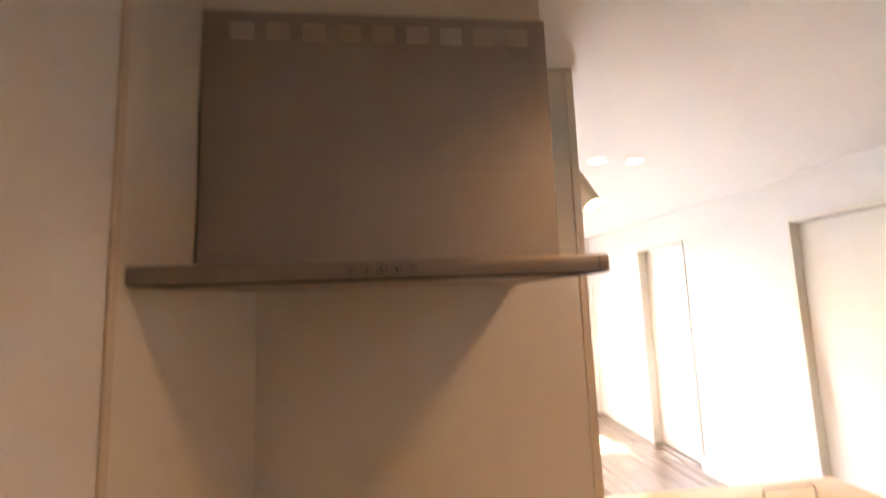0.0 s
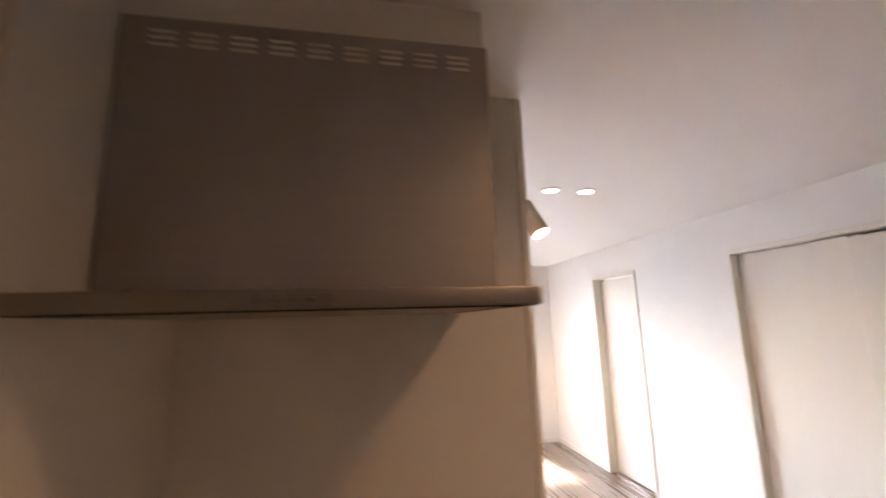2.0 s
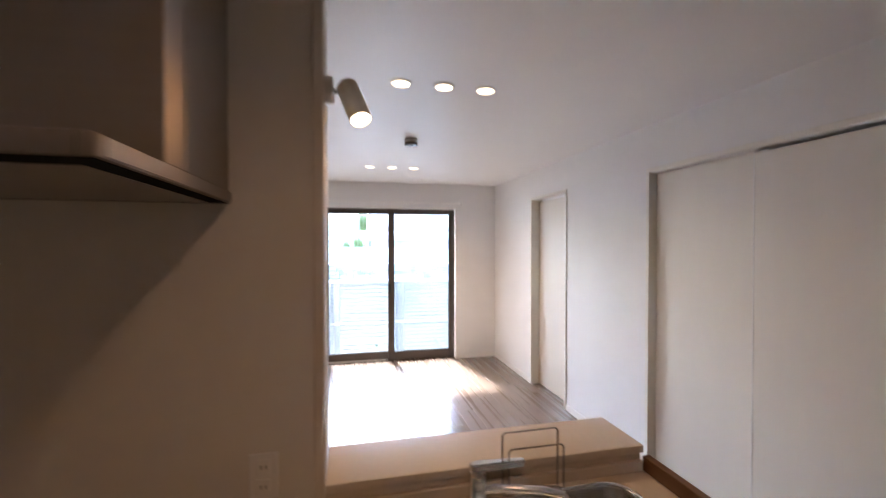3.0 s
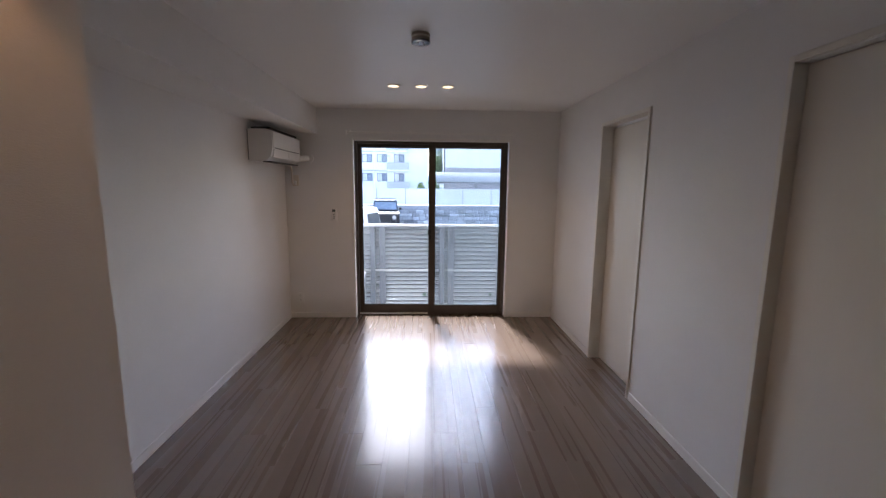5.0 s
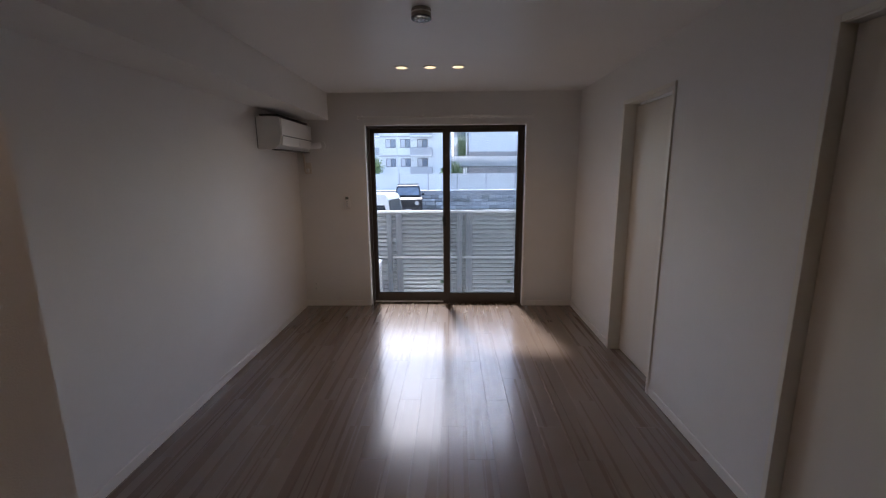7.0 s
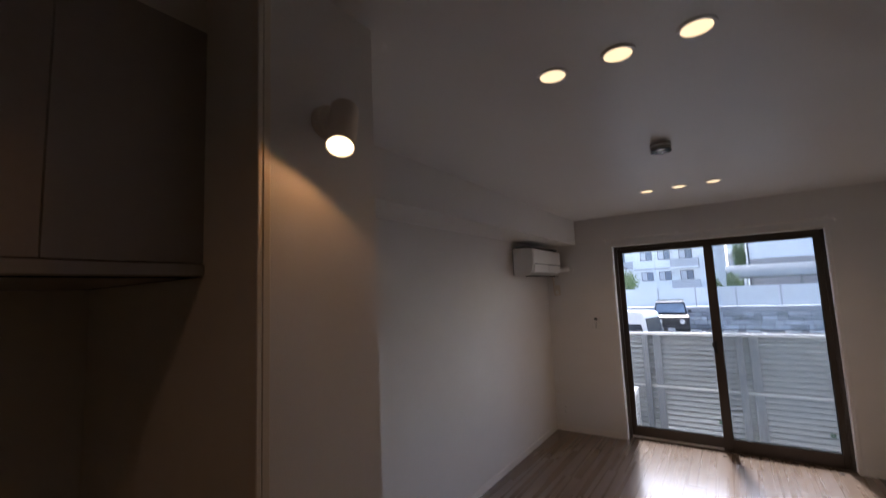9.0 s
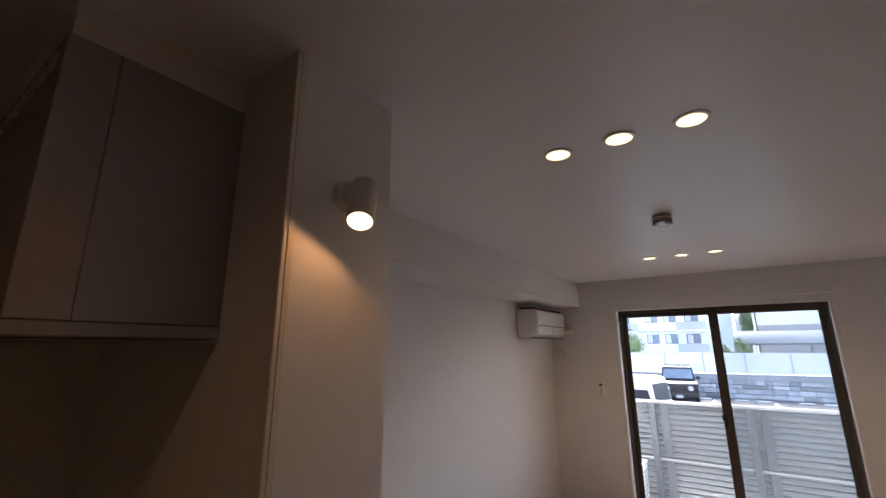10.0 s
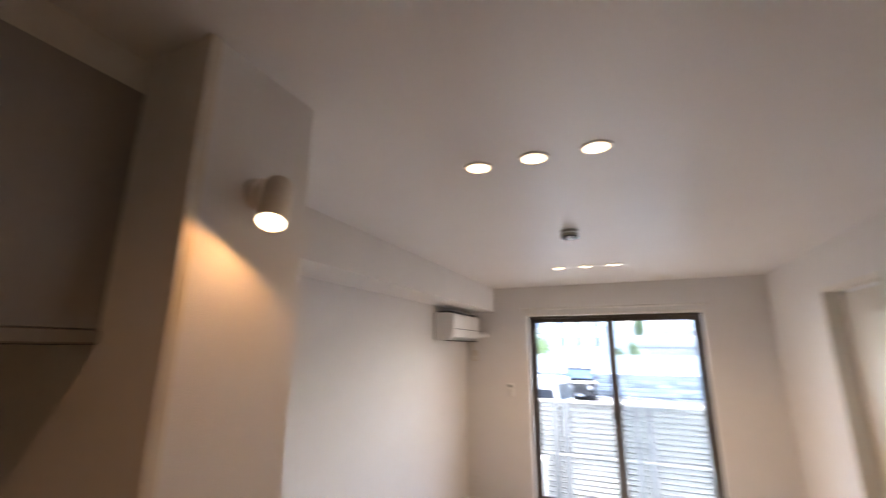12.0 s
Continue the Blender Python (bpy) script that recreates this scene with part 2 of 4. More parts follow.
def prism(bm, pts, axis, a, b):
    """A polygon in the plane across the axis, drawn out from a to b."""
    def at(p, s):
        return {"x": (s, p[0], p[1]), "y": (p[0], s, p[1]), "z": (p[0], p[1], s)}[axis]
    lo = [bm.verts.new(at(p, a)) for p in pts]
    hi = [bm.verts.new(at(p, b)) for p in pts]
    k = len(pts)
    bm.faces.new(lo)
    bm.faces.new(hi[::-1])
    for i in range(k):
        bm.faces.new((lo[i], hi[i], hi[(i + 1) % k], lo[(i + 1) % k]))
    bmesh.ops.recalc_face_normals(bm, faces=bm.faces[:])
    return bm


def tube(bm, a, b, r0, r1, seg=28):
    """A ring with a hole, along the line from a to b, outer radius r0 and inner r1."""
    a, b = Vector(a), Vector(b)
    q = (b - a).to_track_quat("Z", "Y").to_matrix()
    loops = []
    for c, r in ((a, r0), (b, r0), (b, r1), (a, r1)):
        loops.append([bm.verts.new(c + q @ Vector((r * math.cos(i * math.tau / seg), r * math.sin(i * math.tau / seg), 0))) for i in range(seg)])
    for k in range(4):
        p, o = loops[k], loops[(k + 1) % 4]
        for i in range(seg):
            bm.faces.new((p[i], p[(i + 1) % seg], o[(i + 1) % seg], o[i]))
    bmesh.ops.recalc_face_normals(bm, faces=bm.faces[:])
    return bm


def lathe(bm, at, rows, seg=28):
    """A turned shape about the upright line through at; rows of (radius, height)."""
    rings = [[bm.verts.new((at[0] + r * math.cos(i * math.tau / seg), at[1] + r * math.sin(i * math.tau / seg), at[2] + h)) for i in range(seg)] for r, h in rows]
    for p, o in zip(rings, rings[1:]):
        for i in range(seg):
            bm.faces.new((p[i], p[(i + 1) % seg], o[(i + 1) % seg], o[i]))
    bm.faces.new(rings[0])
    bm.faces.new(rings[-1])
    bmesh.ops.recalc_face_normals(bm, faces=bm.faces[:])
    return bm


def wire(bm, pts, r, seg=8):
    for a, b in zip(pts, pts[1:]):
        rod(bm, a, b, r, seg=seg)
    for p in pts[1:-1]:
        bmesh.ops.create_uvsphere(bm, u_segments=seg, v_segments=6, radius=r, matrix=Matrix.Translation(p))
    return bm


def smooth_by(me, deg):
    for f in me.polygons:
        f.use_smooth = True
    me.set_sharp_from_angle(angle=radians(deg))


def solid(name, bm, mat, smooth=0.0):
    me = bpy.data.meshes.new(name)
    bm.to_mesh(me)
    bm.free()
    me.materials.append(mat)
    if smooth:
        smooth_by(me, smooth)
    return new(name, me)


def thing(name, base, label, category, group="", kind=""):
    ob = new(name)
    ob.empty_display_size = 0.1
    ob.location = base
    BASE[ob.name] = Vector(base)
    return tagged(ob, label, category, group, kind)


def part(name, bm, mat, parent, label="", smooth=35.0):
    """One mesh under a thing or a part, from world coordinates."""
    base = BASE[parent.name]
    bmesh.ops.translate(bm, verts=bm.verts[:], vec=-base)
    ob = solid(name, bm, mat, smooth)
    ob.parent = parent
    BASE[ob.name] = base
    return tagged(ob, label) if label else ob


def structure(name, bm, mat, label, category, smooth=0.0):
    ob = solid(name, bm, mat, smooth)
    BASE[ob.name] = Vector((0, 0, 0))
    return tagged(ob, label, category, "", "structure")


B = bmesh.new

# ---- the room: plan in metres ----
XL, XR, YF, YB, H = -1.608, 1.50, 5.0, -2.2, 2.40
STUB_X, STUB_Y0, STUB_Y1 = -0.600, 0.645, 0.988
WIN_X0, WIN_X1, WIN_Z = -0.865, 0.949, 2.08
D1_Y0, D1_Y1, D2_Y0, D2_Y1, D_Z = 3.064, 3.80, 0.44, 1.942, 2.08
BEAM_X, BEAM_Z = -1.24, 2.122

floor = structure("floor", box(B(), XL - 0.15, XR + 0.2, YB - 0.15, YF + 0.083, -0.2, -0.006), GAP, "brown wood plank floor with a satin sheen", "floor")
structure("ceiling", box(B(), XL - 0.15, XR + 0.3, YB - 0.15, YF + 0.2, H, H + 0.2), PAPER_CEIL, "white papered ceiling with round downlights", "ceiling")
structure("wall_west", box(B(), XL - 0.15, XL, YB, YF, -0.2, H), PAPER, "plain white papered long wall", "wall")
structure("wall_south", box(B(), XL - 0.15, XR + 0.2, YB - 0.15, YB, -0.2, H), PAPER, "plain white papered back wall", "wall")
bm = B()
box(bm, XR, XR + 0.15, YB, D2_Y0, -0.2, H)
box(bm, XR, XR + 0.15, D2_Y1, D1_Y0, -0.2, H)
box(bm, XR, XR + 0.15, D1_Y1, YF, -0.2, H)
box(bm, XR, XR + 0.15, D2_Y0, D2_Y1, D_Z, H)
box(bm, XR, XR + 0.15, D1_Y0, D1_Y1, D_Z, H)
structure("wall_east", bm, PAPER, "white papered wall with two recessed door openings", "wall")
bm = B()
box(bm, XL - 0.15, WIN_X0, YF, YF + 0.18, -0.4, H + 0.2)
box(bm, WIN_X1, XR + 0.2, YF, YF + 0.18, -0.4, H + 0.2)
box(bm, WIN_X0, WIN_X1, YF, YF + 0.18, WIN_Z, H + 0.2)
box(bm, WIN_X0, WIN_X1, YF + 0.084, YF + 0.18, -0.4, -0.0005)
structure("wall_north", bm, PAPER, "white papered end wall round the tall window", "wall")
structure("beam", box(B(), XL, BEAM_X, STUB_Y1, YF, BEAM_Z, H), PAPER, "white papered boxed beam along the long wall", "beam")
structure("wall_stub", box(B(), XL, STUB_X, STUB_Y0, STUB_Y1, 0, H), PAPER, "white papered stub wall between kitchen and living room", "wall")
structure("wall_closet", box(B(), XR + 0.15, XR + 0.9, D2_Y0 - 0.1, D2_Y1 + 0.1, -0.2, H), PAPER, "closed wall behind the sliding doors", "wall")
structure("wall_hall", box(B(), XR + 0.15, XR + 0.6, D1_Y0 - 0.1, D1_Y1 + 0.1, -0.2, H), PAPER, "closed wall behind the recessed door", "wall")


def strip_along(x0, x1, y0, y1):
    bm = B()
    box(bm, x0, x1, y0, y1, 0.0, 0.062, 0.002)
    return bm


t = 0.009
structure("baseboard_west", strip_along(XL, XL + t, STUB_Y1, YF - t), TRIM, "low white skirting board", "baseboard")
structure("baseboard_north_a", strip_along(XL, WIN_X0 - 0.03, YF - t, YF), TRIM, "low white skirting board", "baseboard")
structure("baseboard_north_b", strip_along(WIN_X1 + 0.03, XR, YF - t, YF), TRIM, "low white skirting board", "baseboard")
structure("baseboard_east_a", strip_along(XR - t, XR, D1_Y1 + 0.03, YF - t), TRIM, "low white skirting board", "baseboard")
structure("baseboard_east_b", strip_along(XR - t, XR, D2_Y1 + 0.03, D1_Y0 - 0.03), TRIM, "low white skirting board", "baseboard")
structure("baseboard_east_c", strip_along(XR - t, XR, YB, D2_Y0 - 0.03), TRIM, "low white skirting board", "baseboard")
structure("baseboard_stub", strip_along(STUB_X, STUB_X + t, STUB_Y0 + 0.03, STUB_Y1), TRIM, "low white skirting board", "baseboard")
structure("baseboard_stub_back", strip_along(XL + t, STUB_X, STUB_Y1, STUB_Y1 + t), TRIM, "low white skirting board", "baseboard")

# kitchen panels and the profiles that close them
structure("panel_back", box(B(), XL + 0.004, STUB_X - 0.018, STUB_Y0 - 0.004, STUB_Y0, 0.85, H), PANEL, "glossy cream kitchen wall panel behind the cooker", "wall panel")
structure("panel_side", box(B(), XL, XL + 0.004, 0.041, STUB_Y0 - 0.004, 0.85, H), PANEL, "glossy cream kitchen wall panel beside the cooker", "wall panel")
structure("trim_side", box(B(), XL, XL + 0.0055, 0.024, 0.0408, 0.0, H, 0.001), SEAM, "narrow cream edge profile on the kitchen wall", "trim")
bm = B()
box(bm, STUB_X - 0.022, STUB_X + 0.005, STUB_Y0 - 0.010, STUB_Y0 + 0.002, 0.0, H, 0.002)
box(bm, STUB_X, STUB_X + 0.006, STUB_Y0 + 0.002, STUB_Y0 + 0.020, 0.0, H, 0.002)
structure("trim_corner", bm, EDGE, "cream plastic corner profile on the stub wall", "trim")


# ---- door openings on the east wall ----
def door_casing(name, y0, y1, depth):
    w, o = 0.025, 0.012
    bm = B()
    box(bm, XR - o, XR + depth, y1 - 0.003, y1 + w, 0, D_Z + w, 0.002)
    box(bm, XR - o, XR + depth, y0 - w, y0 + 0.003, 0, D_Z + w, 0.002)
    box(bm, XR - o, XR + depth, y0 + 0.003, y1 - 0.003, D_Z - 0.003, D_Z + w, 0.002)
    return structure(name, bm, CASING, "slim cream casing round a door opening", "door casing")


door_casing("trim_door_a", D1_Y0, D1_Y1, 0.14)
door_casing("trim_door_b", D2_Y0, D2_Y1, 0.14)

door = thing("door_1", (XR + 0.105, (D1_Y0 + D1_Y1) / 2, 0), "closed cream sliding door set back in its white casing", "door", kind="structure")
part("door_leaf", box(B(), XR + 0.088, XR + 0.122, D1_Y0 + 0.004, D1_Y1 - 0.004, 0.008, D_Z - 0.022, 0.002), DOOR, door)
part("top_rail", box(B(), XR + 0.074, XR + 0.0872, D1_Y0 + 0.004, D1_Y1 - 0.09, D_Z - 0.021, D_Z - 0.0035, 0.001), RAIL_BRIGHT, door, "bright metal running rail")
part("edge_strip", box(B(), XR + 0.082, XR + 0.0875, D1_Y1 - 0.016, D1_Y1 - 0.005, 0.008, D_Z - 0.024, 0.001), EDGE, door)
part("pull_plate", box(B(), XR + 0.084, XR + 0.0875, D1_Y0 + 0.05, D1_Y0 + 0.075, 0.93, 1.07, 0.001), ALU, door, "small metal finger pull")

door = thing("sliding_door_rear", (XR + 0.10, 1.55, 0), "cream sliding door panel on the rear track", "door", "sliding closet doors")
part("door_leaf", box(B(), XR + 0.048, XR + 0.078, 1.16, D2_Y1 - 0.006, 0.010, D_Z - 0.010, 0.002), DOOR, door)
part("door_rail", box(B(), XR + 0.055, XR + 0.071, 1.16, D2_Y1 - 0.006, 0.0, 0.010), ALU, door)
door = thing("sliding_door_front", (XR + 0.05, 0.80, 0), "cream sliding door panel overlapping on the front track", "door", "sliding closet doors")
part("door_leaf", box(B(), XR + 0.014, XR + 0.044, D2_Y0 + 0.006, 1.205, 0.010, D_Z - 0.026, 0.002), DOOR, door)
part("door_rail", box(B(), XR + 0.021, XR + 0.037, D2_Y0 + 0.006, 1.205, 0.0, 0.010), ALU, door)
part("edge_strip", box(B(), XR + 0.0135, XR + 0.0445, 1.2055, 1.2105, 0.010, D_Z - 0.016), TRIM, door, "pale end strip")
hp = part("handle", box(B(), XR + 0.009, XR + 0.0142, 0.545, 0.580, 0.88, 1.06, 0.004, 2), ALU, door, "recessed grey metal finger pull")
part("recess", box(B(), XR + 0.0075, XR + 0.0088, 0.553, 0.572, 0.90, 1.04, 0.0005), GREY_PL, hp)
structure("trim_closet_track", box(B(), XR + 0.004, XR + 0.12, D2_Y0 + 0.004, D2_Y1 - 0.004, D_Z - 0.0060, D_Z - 0.0032), TRIM, "white track plate above the sliding doors", "track")

# ---- window ----
bm = B()
w, yo = 0.022, YF - 0.006
for x0, x1 in ((WIN_X0 - 0.004, WIN_X0 + w), (WIN_X1 - w, WIN_X1 + 0.004)):
    box(bm, x0, x1, yo, YF + 0.075, 0, WIN_Z + 0.004, 0.002)
box(bm, WIN_X0 + w, WIN_X1 - w, yo, YF + 0.075, WIN_Z - w, WIN_Z + 0.004, 0.002)
structure("trim_window", bm, TRIM, "white lining round the window opening", "window lining")

FX0, FX1, FZ0, FZ1, FY = -0.843, 0.927, 0.0, 2.064, YF + 0.075
window = thing("window_1", (0.04, FY + 0.03, 0), "tall dark bronze aluminium sliding window, closed", "window", kind="structure")
fr = B()
box(fr, FX0, FX0 + 0.030, FY, FY + 0.10, FZ0, FZ1, 0.003)
box(fr, FX1 - 0.030, FX1, FY, FY + 0.10, FZ0, FZ1, 0.003)
box(fr, FX0 + 0.030, FX1 - 0.030, FY, FY + 0.10, FZ1 - 0.032, FZ1, 0.003)
box(fr, FX0 + 0.030, FX1 - 0.030, FY + 0.0085, FY + 0.10, FZ0, FZ0 + 0.012, 0.001)
part("window_frame", fr, BRONZE, window)
part("track", box(B(), FX0 + 0.030, 0.005, FY + 0.012, FY + 0.046, FZ0 + 0.0122, FZ0 + 0.022, 0.001), RAIL_BRIGHT, window, "bare aluminium sill track")


def sash(name, x0, x1, y, left_stile, right_stile):
    z0, z1, d = 0.0125, FZ1 - 0.030, 0.028
    s = B()
    box(s, x0, x0 + left_stile, y, y + d, z0, z1, 0.003)
    box(s, x1 - right_stile, x1, y, y + d, z0, z1, 0.003)
    box(s, x0 + left_stile, x1 - right_stile, y, y + d, z1 - 0.042, z1, 0.003)
    box(s, x0 + left_stile, x1 - right_stile, y, y + d, z0, z0 + 0.106, 0.003)
    sh = part(name, s, BRONZE, window)
    gx0, gx1, gz0, gz1 = x0 + left_stile, x1 - right_stile, z0 + 0.106, z1 - 0.042
    g = B()
    for a in (gx0, gx1 - 0.005):
        box(g, a, a + 0.005, y + 0.004, y + d - 0.004, gz0, gz1)
    for a in (gz0, gz1 - 0.005):
        box(g, gx0 + 0.005, gx1 - 0.005, y + 0.004, y + d - 0.004, a, a + 0.005)
    part("gasket", g, RUBBER_SHADE, sh)
    pane = part("pane", box(B(), gx0 + 0.001, gx1 - 0.001, y + 0.011, y + 0.017, gz0 + 0.001, gz1 - 0.001), GLASS, sh, smooth=0)
    pane.visible_shadow = False
    return sh


sash("sash_outer", FX0 + 0.022, 0.075, FY + 0.048, 0.050, 0.045)
inner = sash("sash_inner", 0.010, FX1 - 0.022, FY + 0.010, 0.075, 0.050)
lock = B()
box(lock, 0.012, 0.040, FY - 0.004, FY + 0.010, 0.93, 1.05, 0.003)
rod(lock, (0.026, FY - 0.02, 0.985), (0.026, FY, 0.985), 0.013)
box(lock, 0.000, 0.018, FY - 0.024, FY - 0.012, 0.985, 1.045, 0.004, 2)
part("crescent_lock", lock, BLACK, window, "dark crescent lock on the meeting stile")
sc = B()
sx0, sx1, sy = 0.05, FX1 - 0.03, FY + 0.104
box(sc, sx0, sx0 + 0.022, sy, sy + 0.015, 0.03, FZ1 - 0.02)
box(sc, sx1 - 0.022, sx1, sy, sy + 0.015, 0.03, FZ1 - 0.02)
box(sc, sx0 + 0.022, sx1 - 0.022, sy, sy + 0.015, 0.03, 0.06)
box(sc, sx0 + 0.022, sx1 - 0.022, sy, sy + 0.015, FZ1 - 0.05, FZ1 - 0.02)
ins = part("insect_screen", sc, BRONZE, window, "dark frame of a fine insect screen")
mesh_sheet = part("screen_mesh", box(B(), sx0 + 0.020, sx1 - 0.020, sy + 0.006, sy + 0.008, 0.055, FZ1 - 0.045), SCREEN, ins, "fine grey insect mesh", smooth=0)
mesh_sheet.visible_shadow = False
for fx in (-0.005, 0.80):
    st = tagged(solid("floor_stop", box(B(), fx, fx + 0.03, YF - 0.055, YF - 0.035, 0.0, 0.006, 0.002), BLACK), "small dark plastic stop on the floor at the window", "door stop", "window stops")

rail = thing("curtain_rail", (0.04, YF, 2.12), "white double curtain rail fixed above the window", "curtain rail")
for k, (ry, rz) in enumerate(((YF - 0.045, 2.135), (YF - 0.095, 2.128))):
    part("track", box(B(), -0.90, 0.985, ry - 0.009, ry + 0.009, rz - 0.010, rz + 0.010, 0.003), TRIM, rail)
for bx in (-0.86, -0.2, 0.32, 0.94):
    s = B()
    box(s, bx - 0.012, bx + 0.012, YF - 0.006, YF, 2.105, 2.160, 0.002)
    box(s, bx - 0.008, bx + 0.008, YF - 0.105, YF - 0.006, 2.1455, 2.151, 0.001)
    part("bracket", s, WHITE_PL, rail)
for bx in (-0.905, 0.985):
    part("end_cap", box(B(), bx - 0.006, bx + 0.012, YF - 0.108, YF - 0.032, 2.112, 2.150, 0.003), WHITE_PL, rail)

# ---- air conditioner ----
AY0, AY1 = 4.04, 4.85
ac = thing("air_conditioner", (XL, 4.4, 1.765), "white wall air conditioner under the beam", "air conditioner")
prof = [(XL + 0.012, 1.765), (XL + 0.012, 2.046), (XL + 0.17, 2.046), (XL + 0.205, 2.038), (XL + 0.218, 2.018), (XL + 0.222, 1.92), (XL + 0.216, 1.86), (XL + 0.20, 1.805), (XL + 0.16, 1.767)]
part("body", prism(B(), prof, "y", AY0, AY1), WHITE_PL, ac, smooth=30)
part("back_plate", box(B(), XL, XL + 0.012, AY0 + 0.01, AY1 - 0.01, 1.775, 2.040), GREY_PL, ac)
part("front_panel", box(B(), XL + 0.2185, XL + 0.228, AY0 + 0.012, AY1 - 0.012, 1.885, 2.030, 0.004, 2), WHITE_PL, ac)
fl = prism(B(), [(XL + 0.203, 1.800), (XL + 0.216, 1.800), (XL + 0.230, 1.878), (XL + 0.222, 1.880)], "y", AY0 + 0.03, AY1 - 0.03)
part("air_flap", fl, WHITE_PL, ac)
part("air_slot", box(B(), XL + 0.12, XL + 0.204, AY0 + 0.03, AY1 - 0.03, 1.759, 1.767), BLACK, ac, "dark air outlet slot")
# intake kept black so that it paints the shadow gap below the beam
part("intake_grille", box(B(), XL + 0.03, XL + 0.195, AY0 + 0.02, AY1 - 0.02, 2.0465, 2.066, 0.004), BLACK, ac, "black top intake that also paints the shadow gap under the beam")
part("panel_seam", box(B(), XL + 0.2282, XL + 0.2288, AY0 + 0.03, AY1 - 0.03, 1.880, 1.8865), BLACK, ac)
part("display", box(B(), XL + 0.2255, XL + 0.2295, 4.46, 4.64, 1.812, 1.870, 0.001), WHITE_PL, ac, "pale display window")
pipe = thing("air_duct_sleeve", (-1.40, YF, 1.84), "short white pipe sleeve through the wall", "pipe")
part("sleeve", wire(B(), [(-1.45, 4.80, 1.825), (-1.40, 4.92, 1.84), (-1.345, YF - 0.012, 1.85)], 0.032, 14), WHITE_PL, pipe)
s = B()
tube(s, (-1.335, YF - 0.015, 1.85), (-1.335, YF, 1.85), 0.052, 0.02)
part("wall_cover", s, WHITE_PL, pipe)
cord = thing("air_conditioner_plug", (-1.50, YF, 1.62), "white power cord and plug on the end wall", "power cord")
part("cord", wire(B(), [(-1.53, 4.79, 1.775), (-1.528, 4.955, 1.765), (-1.525, YF - 0.02, 1.71), (-1.522, YF - 0.022, 1.575), (-1.508, YF - 0.026, 1.548), (-1.492, YF - 0.026, 1.562)], 0.011), SHADE, cord)
part("outlet", box(B(), -1.525, -1.455, YF - 0.008, YF, 1.545, 1.665, 0.003), EDGE, cord)
part("plug", box(B(), -1.505, -1.478, YF - 0.036, YF - 0.008, 1.555, 1.600, 0.004, 2), WHITE_PL, cord)

rc = thing("remote_holder", (-1.07, YF, 1.16), "white remote control in its wall holder", "remote control")
part("holder", box(B(), -1.108, -1.032, YF - 0.014, YF, 1.150, 1.240, 0.004, 2), WHITE_PL, rc)
rm = part("remote", box(B(), -1.100, -1.040, YF - 0.030, YF - 0.0145, 1.162, 1.296, 0.005, 2), WHITE_PL, rc)
part("display", box(B(), -1.088, -1.052, YF - 0.0315, YF - 0.0302, 1.256, 1.284), LCD, rm, "grey remote display")
for bz in (1.228, 1.205, 1.182):
    part("button", box(B(), -1.080, -1.060, YF - 0.0325, YF - 0.0302, bz - 0.005, bz + 0.005, 0.001), GREY_PL, rm)


def outlet(name, at, axis_wall, label, rows=2):
    x, y, z = at
    o = thing(name, at, label, "power outlet")
    hgt = 0.12
    if axis_wall == "y":
        part("plate", box(B(), x - 0.036, x + 0.036, y - 0.007, y, z - hgt / 2, z + hgt / 2, 0.002), WHITE_PL, o)
        for k in range(rows):
            zz = z + 0.026 - 0.052 * k
            sk = part("socket", box(B(), x - 0.017, x + 0.017, y - 0.0095, y - 0.0072, zz - 0.02, zz + 0.02, 0.001), WHITE_PL, o)
            for dx in (-0.006, 0.006):
                part("slot", box(B(), x + dx - 0.0012, x + dx + 0.0012, y - 0.0101, y - 0.0096, zz - 0.005, zz + 0.005), BLACK, sk)
    return o


outlet("wall_outlet", (-1.488, YF, 0.24), "y", "white double power outlet low on the end wall")
outlet("kitchen_outlet", (-0.748, STUB_Y0 - 0.004, 0.982), "y", "white double power outlet on the kitchen panel")

# ---- ceiling lights ----
dl = thing("downlight", (ROW_X[0][0], ROW_Y[0], H), "round recessed downlight glowing warm white", "downlight", "ceiling downlights")
s = B()
tube(s, (ROW_X[0][0], ROW_Y[0], H - 0.006), (ROW_X[0][0], ROW_Y[0], H), 0.056, 0.045)
part("trim_ring", s, WHITE_PL, dl)
part("diffuser", rod(B(), (ROW_X[0][0], ROW_Y[0], H - 0.004), (ROW_X[0][0], ROW_Y[0], H - 0.0005), 0.0447, seg=28), GLOW, dl, "glowing warm diffuser")
for ry, rxs in zip(ROW_Y, ROW_X):
    for rx in rxs:
        if (rx, ry) != (ROW_X[0][0], ROW_Y[0]):
            copy_thing(dl, Matrix.Translation((rx, ry, H)))
copy_thing(dl, Matrix.Translation((*KITCHEN, H)))

sen = thing("ceiling_rosette", (-0.048, 2.672, H), "short round grey ceiling fitting with a dark glossy face", "ceiling fitting")
part("body", lathe(B(), (-0.048, 2.672, H), [(0.050, 0), (0.052, -0.010), (0.051, -0.034), (0.048, -0.039)]), SENSOR, sen)
part("collar", lathe(B(), (-0.048, 2.672, H), [(0.0515, -0.016), (0.0530, -0.018), (0.0530, -0.022), (0.0515, -0.024)]), WHITE_PL, sen)
part("face", lathe(B(), (-0.048, 2.672, H), [(0.048, -0.039), (0.053, -0.042), (0.052, -0.050), (0.040, -0.054), (0.015, -0.055)]), SMOKED, sen, "dark glossy lens")
s = B()
